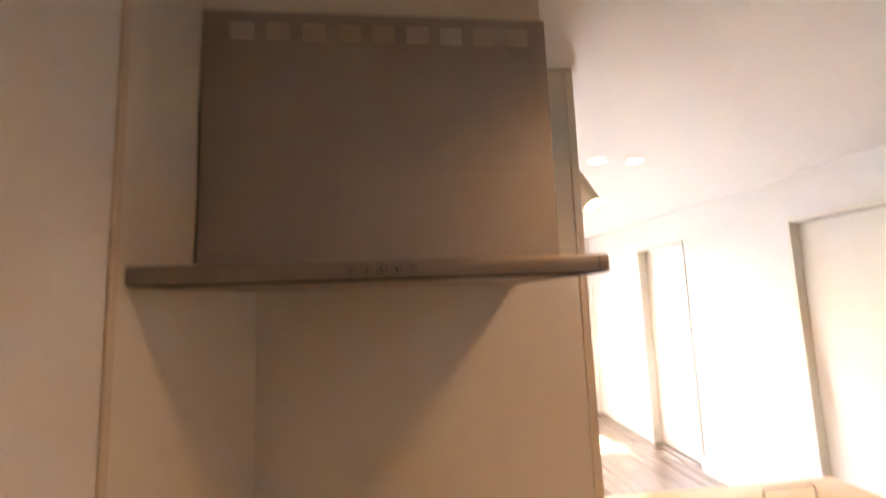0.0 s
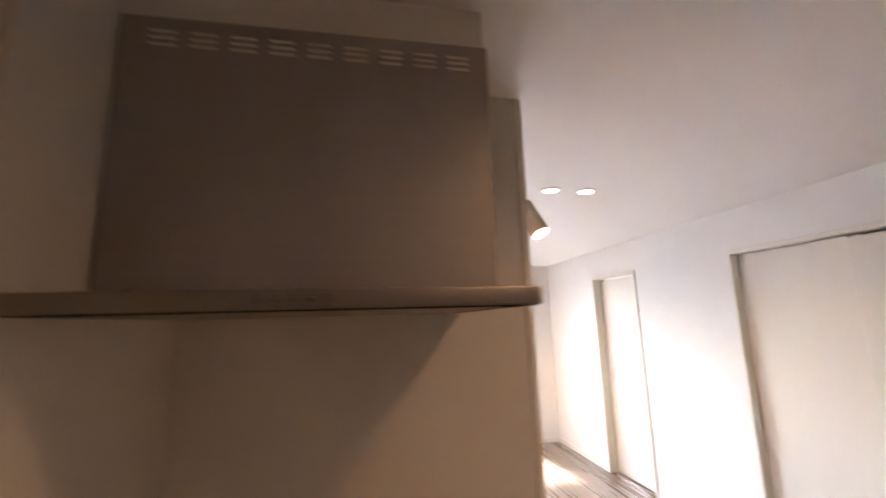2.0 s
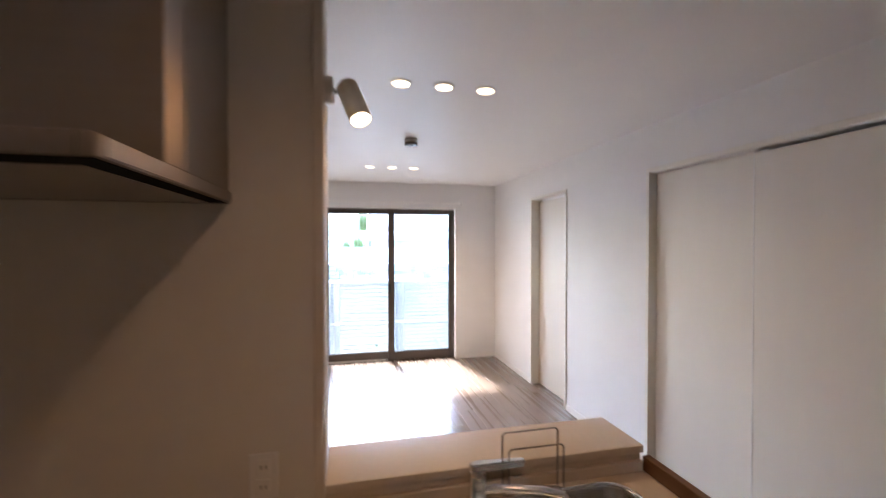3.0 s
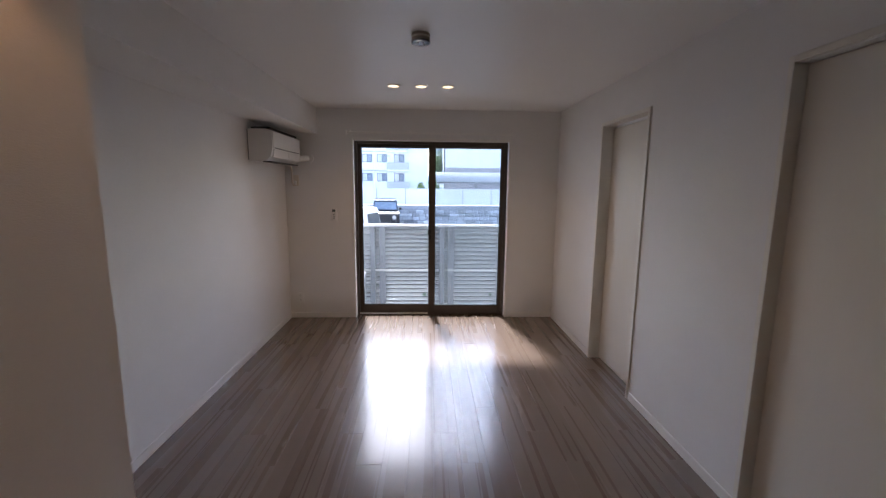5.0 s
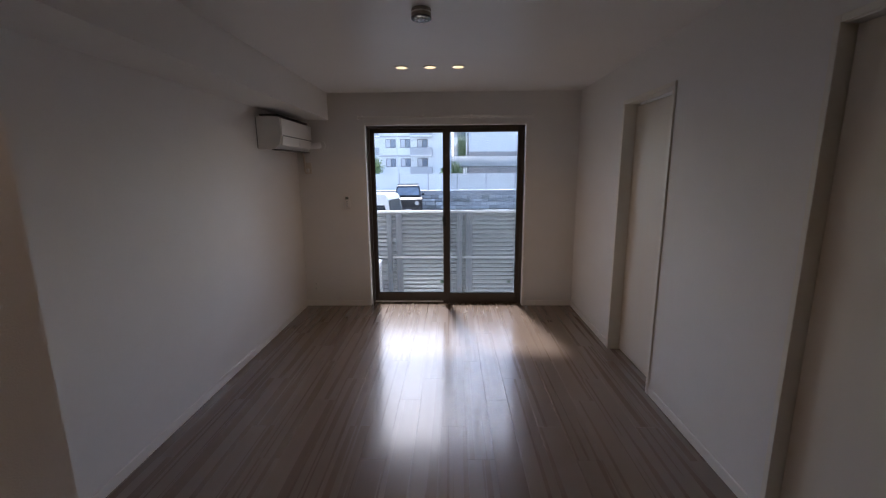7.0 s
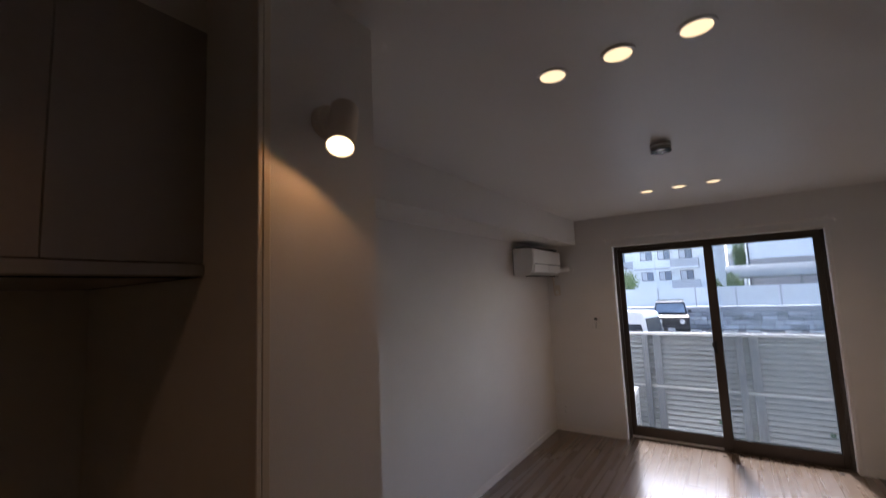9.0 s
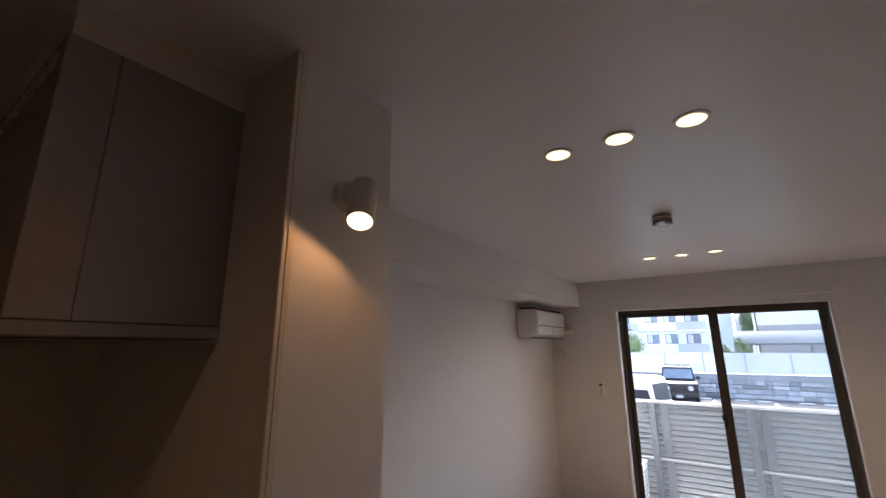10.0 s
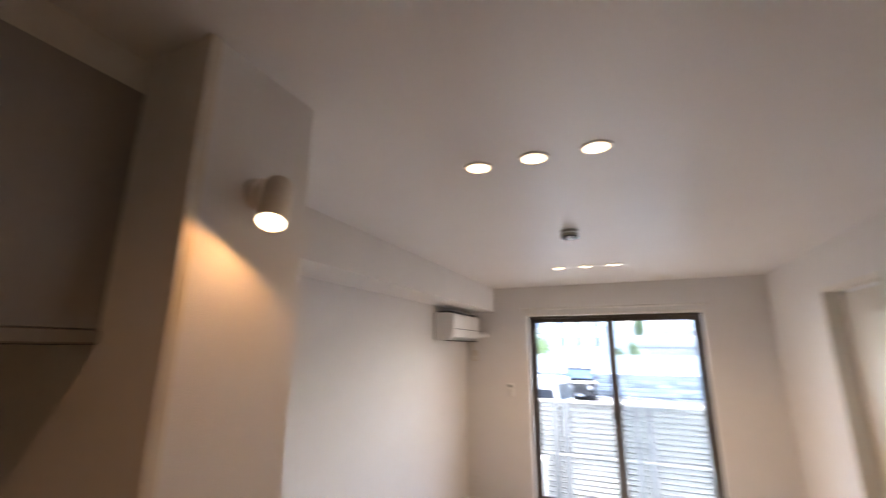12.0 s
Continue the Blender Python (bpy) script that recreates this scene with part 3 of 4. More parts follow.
for k in range(6):
    a = k * math.tau / 6
    bmesh.ops.create_uvsphere(s, u_segments=8, v_segments=6, radius=0.006, matrix=Matrix.Translation((-0.048 + 0.028 * math.cos(a), 2.672 + 0.028 * math.sin(a), H - 0.0540)))
part("contact", s, CHROME, sen, "small bright metal contacts")

# ---- wall spotlight on the stub wall ----
sp = thing("wall_spotlight", (STUB_X, 0.815, 2.06), "cream cylinder spotlight on the stub wall, switched on", "wall lamp")
part("wall_plate", lathe(B(), (0, 0, 0), [(0.041, 0), (0.041, 0.021), (0.037, 0.026), (0.010, 0.027)]), SHADE, sp)
plate = sp.children[0]
plate.matrix_local = pose(0, 0, 0, 0, 90, 0)
for v in plate.data.vertices:
    v.co += BASE["wall_spotlight"]
mid = SPOT_TOP.lerp(SPOT_END, 0.42)
part("arm", wire(B(), [(STUB_X + 0.025, 0.815, 2.06), (STUB_X + 0.050, 0.815, 2.055), tuple(mid)], 0.008), SHADE, sp)
part("knuckle", rod(B(), (STUB_X + 0.048, 0.805, 2.055), (STUB_X + 0.048, 0.827, 2.055), 0.012), CHROME, sp)
s = B()
q = SPOT_WAY
tube(s, SPOT_TOP + q * 0.006, SPOT_END + q * 0.004, 0.034, 0.0305)
part("shade", s, SHADE, sp)
part("cap", rod(B(), SPOT_TOP, SPOT_TOP + q * 0.008, 0.030, 0.034, 28), SHADE, sp)
part("bulb", rod(B(), SPOT_END - q * 0.004, SPOT_END, 0.0300, seg=28), GLOW_SPOT, sp, "glowing warm lamp face")

# ---- range hood ----
HX0, HX1, HY0, HY1, HZ0, HZ1 = -1.598, -0.829, 0.264, STUB_Y0 - 0.004, 1.722, 2.302
structure("hood_soffit", box(B(), XL + 0.004, HX1 - 0.008, HY0 + 0.006, HY1, HZ1, H), PANEL, "cream boxed panel between hood and ceiling", "soffit")
hood = thing("range_hood", (-1.22, HY1, HZ0), "grey metal range hood with a wide thin lower lip", "range hood")
part("front_cover", box(B(), HX0, HX1, HY0, HY0 + 0.093, HZ0, HZ1, 0.0015), STEEL, hood, "brushed front cover with louvres")
part("body", box(B(), HX0, HX1, HY0 + 0.0942, HY1, HZ0, HZ1, 0.001), STEEL_SIDE, hood)
lip = part("lip", box(B(), HX0 - 0.006, -0.823, 0.056, HY1, 1.690, HZ0 - 0.001, 0.005, 2), LIP, hood, "thin wide lip with control buttons")
part("end_cap", box(B(), -0.8230, -0.8215, 0.08, HY1, 1.694, HZ0 - 0.004), STEEL_SIDE, lip)
part("seam", box(B(), -0.8430, -0.8420, 0.0552, 0.0562, 1.691, HZ0 - 0.002), BLACK, lip)
# black sheet gives the lip's underside the dark of a shaded recess
part("shadow_frame", box(B(), HX0 + 0.004, -0.829, 0.063, 0.636, 1.6888, 1.6899), RUBBER_SHADE, hood, "black sheet standing in for the shaded recess under the lip")
part("filter_plate", box(B(), HX0 + 0.03, -0.866, 0.116, 0.61, 1.6878, 1.6887), STEEL_SIDE, hood, "grey underside filter plate")
for k in range(5):
    bx = -1.262 + 0.0243 * k
    bt = part("button", rod(B(), (bx, 0.0562, 1.703), (bx, 0.0525, 1.703), 0.0078, seg=20), LIP, lip, "round control button")
    s = B()
    tube(s, (bx, 0.0563, 1.703), (bx, 0.0542, 1.703), 0.0088, 0.0080, 20)
    part("button_ring", s, BLACK, lip)
    s = B()
    if k in (0, 4):
        tube(s, (bx, 0.0526, 1.703), (bx, 0.0519, 1.703), 0.0038, 0.0028, 16)
        box(s, bx - 0.0006, bx + 0.0006, 0.0519, 0.0526, 1.7035, 1.7075)
    elif k == 3:
        box(s, bx - 0.0028, bx + 0.0028, 0.0519, 0.0526, 1.7002, 1.7058, 0.0002)
    else:
        for a in range(3):
            q = radians(90 + 120 * a)
            box(s, bx + 0.0022 * math.cos(q) - 0.0014, bx + 0.0022 * math.cos(q) + 0.0014, 0.0519, 0.0526, 1.703 + 0.0022 * math.sin(q) - 0.0014, 1.703 + 0.0022 * math.sin(q) + 0.0014)
    part("mark", s, BLACK, bt)
for g in range(9):
    gx = -1.541 + 0.077 * g
    for r in range(3):
        z = 2.238 + 0.0145 * r
        s = B()
        prism(s, [(HY0 + 0.002, z - 0.002), (HY0 - 0.005, z - 0.001), (HY0 - 0.006, z + 0.001), (HY0 + 0.002, z + 0.006)], "x", gx, gx + 0.050)
        part("louvre", s, LOUVRE, hood)

# ---- kitchen counter with ledge ----
CX1, WZ, LZ = 0.395, 0.853, 0.934
tagged(solid("counter_ledge", box(B(), STUB_X + 0.007, 0.402, 0.640, 0.866, LZ - 0.026, LZ, 0.004, 2), LEDGE, 30), "beige laminate serving ledge above the worktop", "counter ledge", "", "structure")
structure("counter_wall", box(B(), STUB_X + 0.007, CX1, 0.662, 0.800, 0, LZ - 0.026), PAPER, "low white wall carrying the serving ledge", "half wall")
bm = B()
box(bm, STUB_X - 0.016, CX1 - 0.001, 0.648, 0.6615, WZ, LZ - 0.0265)
box(bm, STUB_X - 0.016, CX1 - 0.001, 0.632, 0.648, WZ, 0.888, 0.004, 2)
structure("backsplash", bm, STONE, "low beige stepped upstand behind the worktop", "backsplash")
SX0, SX1, SY0, SY1 = -0.50, 0.274, 0.030, 0.585
bm = B()
box(bm, XL + 0.006, SX0, 0.0, 0.6405, WZ - 0.03, WZ)
box(bm, SX1, CX1, 0.0, 0.6605, WZ - 0.03, WZ)
box(bm, SX0, SX1, 0.0, SY0, WZ - 0.03, WZ)
box(bm, SX0, SX1, SY1, 0.6405, WZ - 0.03, WZ)
structure("worktop", bm, STONE, "beige worktop with a sink cut into it", "worktop")
panel = thing("counter_end_panel", (CX1 + 0.013, 0.3, 0), "white end panel with a dark brown wooden rail on top", "end panel", kind="structure")
part("board", box(B(), CX1 + 0.001, CX1 + 0.025, 0.0, 0.64, 0, WZ), CABINET, panel)
part("wood_rail", box(B(), CX1 + 0.0005, CX1 + 0.027, -0.004, 0.6390, WZ + 0.0005, 0.902, 0.002), BROWN, panel, "dark brown wooden rail")
for k in range(3):
    x0 = XL + 0.01 + k * 0.664
    cab = thing("base_cabinet", (x0 + 0.3, 0.2, 0), "white kitchen base cabinet under the worktop", "cabinet", "base cabinets")
    part("body", box(B(), x0, x0 + 0.660, 0.022, 0.60, 0.1, WZ - 0.20), CABINET, cab)
    part("plinth", box(B(), x0, x0 + 0.660, 0.05, 0.60, 0.0, 0.1), GREY_PL, cab)
    dr = part("door", box(B(), x0 + 0.002, x0 + 0.658, 0.004, 0.0215, 0.105, WZ - 0.032, 0.002), CABINET, cab)
    part("handle", wire(B(), [(x0 + 0.15, 0.004, 0.77), (x0 + 0.15, -0.024, 0.77), (x0 + 0.46, -0.024, 0.77), (x0 + 0.46, 0.004, 0.77)], 0.006), CHROME, dr)

sink = thing("sink", (-0.11, 0.32, WZ - 0.19), "wide stainless steel sink basin set into the worktop", "sink")


def rounded(x0, x1, y0, y1, r, n=7):
    """Points round a rectangle with rounded corners."""
    pts = []
    for cx, cy, a0 in ((x1 - r, y1 - r, 0), (x0 + r, y1 - r, 90), (x0 + r, y0 + r, 180), (x1 - r, y0 + r, 270)):
        pts += [(cx + r * math.cos(radians(a0 + 90 * i / (n - 1))), cy + r * math.sin(radians(a0 + 90 * i / (n - 1)))) for i in range(n)]
    return pts


s = B()
loops = []
for dx, z, r in ((0.0, WZ + 0.004, 0.07), (0.012, WZ + 0.005, 0.065), (0.018, WZ - 0.004, 0.06), (0.0195, WZ - 0.175, 0.06), (0.023, WZ - 0.185, 0.05)):
    loops.append([s.verts.new((x, y, z)) for x, y in rounded(SX0 - 0.012 + dx, SX1 + 0.012 - dx, SY0 - 0.012 + dx, SY1 + 0.012 - dx, r)])
for p, o in zip(loops, loops[1:]):
    for i in range(len(p)):
        s.faces.new((p[i], p[(i + 1) % len(p)], o[(i + 1) % len(p)], o[i]))
s.faces.new(loops[-1])
bmesh.ops.recalc_face_normals(s, faces=s.faces[:])
part("basin", s, BASIN, sink)
rim_pts = [(x, y, WZ + 0.005) for x, y in rounded(SX0 - 0.010, SX1 + 0.010, SY0 - 0.010, SY1 + 0.010, 0.07)]
part("rim", wire(B(), rim_pts + rim_pts[:1], 0.005), CHROME, sink, "rounded bright steel rim")
s = B()
tube(s, (-0.11, 0.32, WZ - 0.186), (-0.11, 0.32, WZ - 0.181), 0.055, 0.04)
part("drain", s, CHROME, sink)

tap = thing("kitchen_tap", (-0.172, 0.615, WZ), "chrome single-lever kitchen tap", "tap")
part("base", lathe(B(), (-0.172, 0.612, WZ), [(0.031, 0), (0.031, 0.006), (0.027, 0.012), (0.026, 0.055), (0.027, 0.083), (0.022, 0.091)]), CHROME, tap)
part("spout", wire(B(), [(-0.172, 0.605, 0.885), (-0.10, 0.585, 0.893), (0.00, 0.55, 0.893), (0.05, 0.53, 0.886), (0.062, 0.522, 0.868)], 0.012, 12), CHROME, tap)
s = B()
prism(s, [(-0.200, 0.608), (-0.190, 0.624), (-0.160, 0.628), (-0.035, 0.612), (-0.028, 0.602), (-0.038, 0.594), (-0.190, 0.594)], "z", 0.940, 0.961)
bmesh.ops.bevel(s, geom=s.edges[:], offset=0.004, segments=2, affect="EDGES")
part("lever", s, CHROME, tap)

stand = thing("wire_stand", (-0.01, 0.615, WZ), "thin steel wire board stand beside the tap", "dish stand")
for x0, x1, y, z in ((-0.095, 0.082, 0.618, 1.034), (-0.082, 0.092, 0.600, 0.992)):
    part("loop", wire(B(), [(x0, y, WZ + 0.008), (x0, y, z - 0.008), (x0 + 0.008, y, z), (x1 - 0.008, y, z), (x1, y, z - 0.008), (x1, y, WZ + 0.008)], 0.0024, 6), WIRE, stand)
part("foot", wire(B(), [(-0.095, 0.618, WZ + 0.003), (-0.082, 0.600, WZ + 0.003), (0.092, 0.600, WZ + 0.003), (0.082, 0.618, WZ + 0.003), (-0.095, 0.618, WZ + 0.003)], 0.0028, 6), WIRE, stand)

# ---- outside: terrace, fence, parking, houses ----
GZ = -1.10
structure("ground", box(B(), -400, 400, 6.75, 900, GZ - 0.3, GZ), ASPHALT, "grey asphalt parking ground reaching away", "ground")
structure("terrace", box(B(), -6, 6, YF + 0.18, 6.75, -1.3, -0.42), CONCRETE, "narrow pale concrete terrace below the window", "terrace")
# unseen walls beside and above the room, added to shade terrace and fence
bm = B()
box(bm, -12, XL - 0.15, YF + 0.0, YF + 0.18, -1.05, 2.6)
box(bm, XR + 0.2, 12, YF + 0.0, YF + 0.18, -1.05, 2.6)
box(bm, -12, 12, YF + 0.0, YF + 0.18, 2.6, 9.0)
structure("wall_outside", bm, FACADE, "unseen plain pale outer wall added above the window to shade the terrace", "wall")
structure("eave", box(B(), -6, 6, YF + 0.18, YF + 0.50, 2.62, 2.78), WALL_A, "pale slab above the terrace", "eave")

FNY = 6.60
fence = thing("terrace_fence", (0, FNY, -0.42), "grey aluminium louvre fence along the terrace", "fence")
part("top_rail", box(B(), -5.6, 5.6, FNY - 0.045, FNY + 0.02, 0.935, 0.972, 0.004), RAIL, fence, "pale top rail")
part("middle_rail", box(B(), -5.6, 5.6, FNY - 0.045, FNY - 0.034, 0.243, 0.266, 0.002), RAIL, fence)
part("bottom_rail", box(B(), -5.6, 5.6, FNY - 0.035, FNY + 0.01, -0.42, -0.385, 0.003), FENCE, fence)
for px in (-5.104, -4.038, -2.972, -1.906, -0.840, 0.226, 1.292, 2.358, 3.424, 4.490):
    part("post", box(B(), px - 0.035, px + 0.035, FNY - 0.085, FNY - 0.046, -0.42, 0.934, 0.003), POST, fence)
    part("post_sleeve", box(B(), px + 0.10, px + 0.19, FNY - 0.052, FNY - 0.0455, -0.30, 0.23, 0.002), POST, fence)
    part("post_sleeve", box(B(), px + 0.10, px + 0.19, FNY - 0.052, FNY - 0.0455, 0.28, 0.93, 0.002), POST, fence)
slat_mesh = None
for k in range(20):
    z = -0.393 + 0.0665 * k
    if slat_mesh is None:
        s = prism(B(), [(FNY + 0.050, 0.000), (FNY + 0.058, 0.000), (FNY + 0.060, 0.0640), (FNY + 0.004, 0.0650), (FNY - 0.022, 0.0330), (FNY - 0.024, 0.0250), (FNY + 0.048, 0.0210)], "x", -5.6, 5.6)
        slat = part("slat", s, FENCE, fence, smooth=0)
        slat_mesh = slat.data
    else:
        slat = new("slat", slat_mesh)
        slat.parent = fence
    slat.location = (0, 0, z)
for tx in (-0.07, 0.97):
    part("tag", box(B(), tx, tx + 0.05, FNY - 0.036, FNY - 0.032, -0.165, -0.115), TAG, fence, "small dark green tag")

unit = thing("outdoor_unit", (-1.26, 6.0, -0.42), "white air conditioner outdoor unit on the terrace", "outdoor unit")
part("case", box(B(), -1.72, -0.90, 5.84, 6.12, -0.30, 0.29, 0.012, 2), WHITE_PL, unit)
part("foot", box(B(), -1.66, -1.56, 5.82, 6.14, -0.42, -0.30), GREY_PL, unit)
part("foot", box(B(), -1.06, -0.96, 5.82, 6.14, -0.42, -0.30), GREY_PL, unit)
part("top_cover", box(B(), -1.73, -0.89, 5.83, 6.13, 0.291, 0.315, 0.006), WHITE_PL, unit)
for k in range(10):
    part("fin", box(B(), -0.899, -0.893, 5.87, 6.09, -0.24 + 0.05 * k, -0.215 + 0.05 * k), GREY_PL, unit)

for k in range(9):
    x0 = -9.0 + 2.6 * k
    structure(f"parking_line_{k + 1}", box(B(), x0, x0 + 0.12, 22.5, 27.6, GZ, GZ + 0.006), PAINT_LINE, "white painted parking bay line", "road marking")
for k in range(8):
    x0 = -8.4 + 2.6 * k
    for dx in (0.35, 1.30):
        st = tagged(solid("wheel_stop", box(B(), x0 + dx, x0 + dx + 0.62, 27.7, 27.85, GZ, GZ + 0.07, 0.02), PAINT_LINE, 30), "white concrete wheel stop on the asphalt", "wheel stop", "wheel stops")

WY = 29.0
wall2 = structure("retaining_wall", box(B(), -16, 18, WY + 0.04, WY + 0.6, GZ, -0.12), MORTAR, "grey stone block retaining wall behind the parking", "retaining wall")
structure("retaining_coping", box(B(), -16, 18, WY - 0.02, WY + 0.62, -0.12, 0.18, 0.01), COPING, "pale concrete coping on the block wall", "coping")
block_mesh = {}
brnd = random.Random(12)
bz = GZ + 0.012
for course in (0.25, 0.26, 0.21, 0.25):
    bx = -8.0 - brnd.uniform(0, 0.4)
    while bx < 10.5:
        bw = brnd.choice((0.30, 0.42, 0.46, 0.58, 0.70))
        key = (bw, course)
        if key not in block_mesh:
            ob = part("stone_block", box(B(), 0, bw - 0.022, -0.035, 0.045, 0, course - 0.018, 0.03), BLOCK, wall2, smooth=40)
            block_mesh[key] = ob.data
        else:
            ob = new("stone_block", block_mesh[key])
            ob.parent = wall2
        ob.location = (bx, WY + brnd.uniform(-0.015, 0.015), bz)
        bx += bw
    bz += course

screenf = thing("pale_screen_fence", (0, WY + 0.3, 0.18), "pale panel screen fence on top of the block wall", "fence")
for k in range(16):
    x0 = -15.5 + 2.0 * k
    part("panel", box(B(), x0 + 0.035, x0 + 1.965, WY + 0.28, WY + 0.32, 0.22, 1.33), PALE_PANEL, screenf)
    part("post", box(B(), x0 - 0.03, x0 + 0.03, WY + 0.24, WY + 0.33, 0.18, 1.36), BALC, screenf)
structure("hill", box(B(), -200, 200, WY + 0.6, 890, GZ, 0.12), CONCRETE, "raised ground behind the block wall", "ground")


def car(name, label, at, turn, length, width, height, paint, boxy, glass_top=0.12, glass=CAR_GLASS_SKY):
    """Built facing -y with its middle over the origin."""
    BASE[name] = Vector((0, 0, 0))
    c = thing(name, (0, 0, 0), label, "car")
    L, W, Hc = length / 2, width / 2, height
    bonnet = 0.60 * Hc
    a = 0.62 if boxy else 0.75
    low = [(-L, 0.30), (-L, bonnet - 0.20), (-L + 0.10, bonnet - 0.10), (-L + a + 0.05, bonnet + 0.02), (L - 0.02, bonnet + 0.02), (L, bonnet - 0.12), (L, 0.30), (L - 0.1, 0.22), (-L + 0.1, 0.22)]
    s = prism(B(), low, "x", -W, W)
    bmesh.ops.bevel(s, geom=s.edges[:], offset=0.035, segments=2, affect="EDGES")
    part("body", s, paint, c)
    ws = 0.34 if boxy else 0.62

    def lean(bm):
        for v in bm.verts:
            v.co.x *= 1 - 0.13 * max(0.0, v.co.z - bonnet) / (Hc - bonnet)
        return bm

    cab = [(-L + a, bonnet), (-L + a + ws, Hc - 0.085), (-L + a + ws + 0.35, Hc), (L - 0.28, Hc), (L - 0.14, Hc - 0.05), (L - 0.03, bonnet)]
    s = prism(B(), cab, "x", -W + 0.07, W - 0.07)
    bmesh.ops.bevel(s, geom=s.edges[:], offset=0.03, segments=2, affect="EDGES")
    part("cabin", lean(s), paint, c)
    s = prism(B(), [(-L + a + 0.012, bonnet + 0.09), (-L + a + ws - 0.060, Hc - 0.17), (-L + a + ws - 0.03, Hc - 0.17), (-L + a + 0.06, bonnet + 0.09)], "x", -W + 0.15, W - 0.15)
    part("windscreen", lean(s), glass, c)
    for sx in (-1, 1):
        xa, xb = sorted((sx * (W - 0.075), sx * (W - 0.060)))
        s = prism(B(), [(-L + a + 0.16, bonnet + 0.05), (-L + a + ws + 0.10, Hc - glass_top), (0.10, Hc - glass_top), (0.10, bonnet + 0.05)], "x", xa, xb)
        part("front_side_window", lean(s), glass, c)
        s = prism(B(), [(0.18, bonnet + 0.05), (0.18, Hc - glass_top), (L - 0.22, Hc - glass_top), (L - 0.12, bonnet + 0.05)], "x", xa, xb)
        part("rear_side_window", lean(s), glass, c)
        part("mirror", box(B(), sx * (W + 0.06) - 0.08, sx * (W + 0.06) + 0.08, -L + a + 0.10, -L + a + 0.22, bonnet + 0.06, bonnet + 0.22, 0.03, 2), paint, c)
        hx = sx * (W - 0.33)
        hl = part("headlight", rod(B(), (hx, -L - 0.02, bonnet - (0.36 if boxy else 0.27)), (hx, -L + 0.06, bonnet - (0.36 if boxy else 0.27)), 0.10, seg=24), HEADLAMP, c, "round headlight" if boxy else "headlight")
        s = B()
        tube(s, (hx, -L - 0.028, bonnet - (0.36 if boxy else 0.27)), (hx, -L + 0.02, bonnet - (0.36 if boxy else 0.27)), 0.118, 0.100, 24)
        part("headlight_ring", s, ALU, hl)
        part("fog_light", rod(B(), (hx, -L - 0.012, 0.40), (hx, -L + 0.04, 0.40), 0.055, seg=18), HEADLAMP, c)
        for wy in (-L + 0.62, L - 0.60):
            wx0, wx1 = sorted((sx * (W - 0.17), sx * (W + 0.005)))
            s = B()
            tube(s, (wx0, wy, 0.32), (wx1, wy, 0.32), 0.32, 0.20)
            wh = part("wheel", rod(B(), (wx0 + 0.02, wy, 0.32), (wx1 - 0.02, wy, 0.32), 0.20, seg=24), ALU, c)
            part("tyre", s, TYRE, wh)
    part("grille", box(B(), -W + 0.38, W - 0.38, -L - 0.012, -L + 0.02, bonnet - 0.36, bonnet - 0.18, 0.01), BLACK, c, "dark radiator grille")
    part("bumper", box(B(), -W + 0.04, W - 0.04, -L - 0.06, -L + 0.05, 0.27, 0.50, 0.03, 2), paint, c)
    part("number_plate", box(B(), -0.165, 0.165, -L - 0.075, -L - 0.061, 0.24, 0.38, 0.004), BALC, c, "plain pale number plate")
    s = prism(B(), [(L - 0.045, bonnet + 0.04), (L - 0.122, Hc - 0.20), (L - 0.095, Hc - 0.20), (L - 0.018, bonnet + 0.04)], "x", -W + 0.17, W - 0.17)
    part("rear_window", lean(s), glass, c)
    part("roof_panel", box(B(), -W + 0.25, W - 0.25, -L + a + ws + 0.40, L - 0.34, Hc - 0.004, Hc + 0.015, 0.006), paint, c)
    c.matrix_basis = pose(*at, 0, 0, turn)
    return c


car("black_suv", "black boxy small off-road car parked against the block wall", (-2.66, 27.0, GZ), 5, 3.4, 1.72, 1.79, CAR_BLACK, True)
car("white_wagon", "white tall small wagon parked side-on in the parking lot", (-3.50, 15.6, GZ), -104, 3.4, 1.48, 1.86, CAR_WHITE, True, 0.38, TINTED)


def facade_window(parent, x, y, z, w, h):
    s = B()
    box(s, x, x + 0.07, y - 0.03, y + 0.02, z, z + h)
    box(s, x + w - 0.07, x + w, y - 0.03, y + 0.02, z, z + h)
    box(s, x + 0.07, x + w - 0.07, y - 0.03, y + 0.02, z + h - 0.07, z + h)
    box(s, x + 0.07, x + w - 0.07, y - 0.03, y + 0.02, z, z + 0.07)
    box(s, x + w / 2 - 0.04, x + w / 2 + 0.04, y - 0.03, y + 0.02, z + 0.07, z + h - 0.07)
    win = part("window", s, DARK, parent)
    part("pane", box(B(), x + 0.07, x + w / 2 - 0.04, y - 0.005, y + 0.015, z + 0.07, z + h - 0.07), CURTAIN if int(x * 7) % 3 else PANE, win)
    part("pane", box(B(), x + w / 2 + 0.04, x + w - 0.07, y - 0.005, y + 0.015, z + 0.07, z + h - 0.07), PANE, win)
    part("sill", box(B(), x - 0.05, x + w + 0.05, y - 0.10, y + 0.0, z - 0.08, z - 0.002), WALL_A, win)
    return win


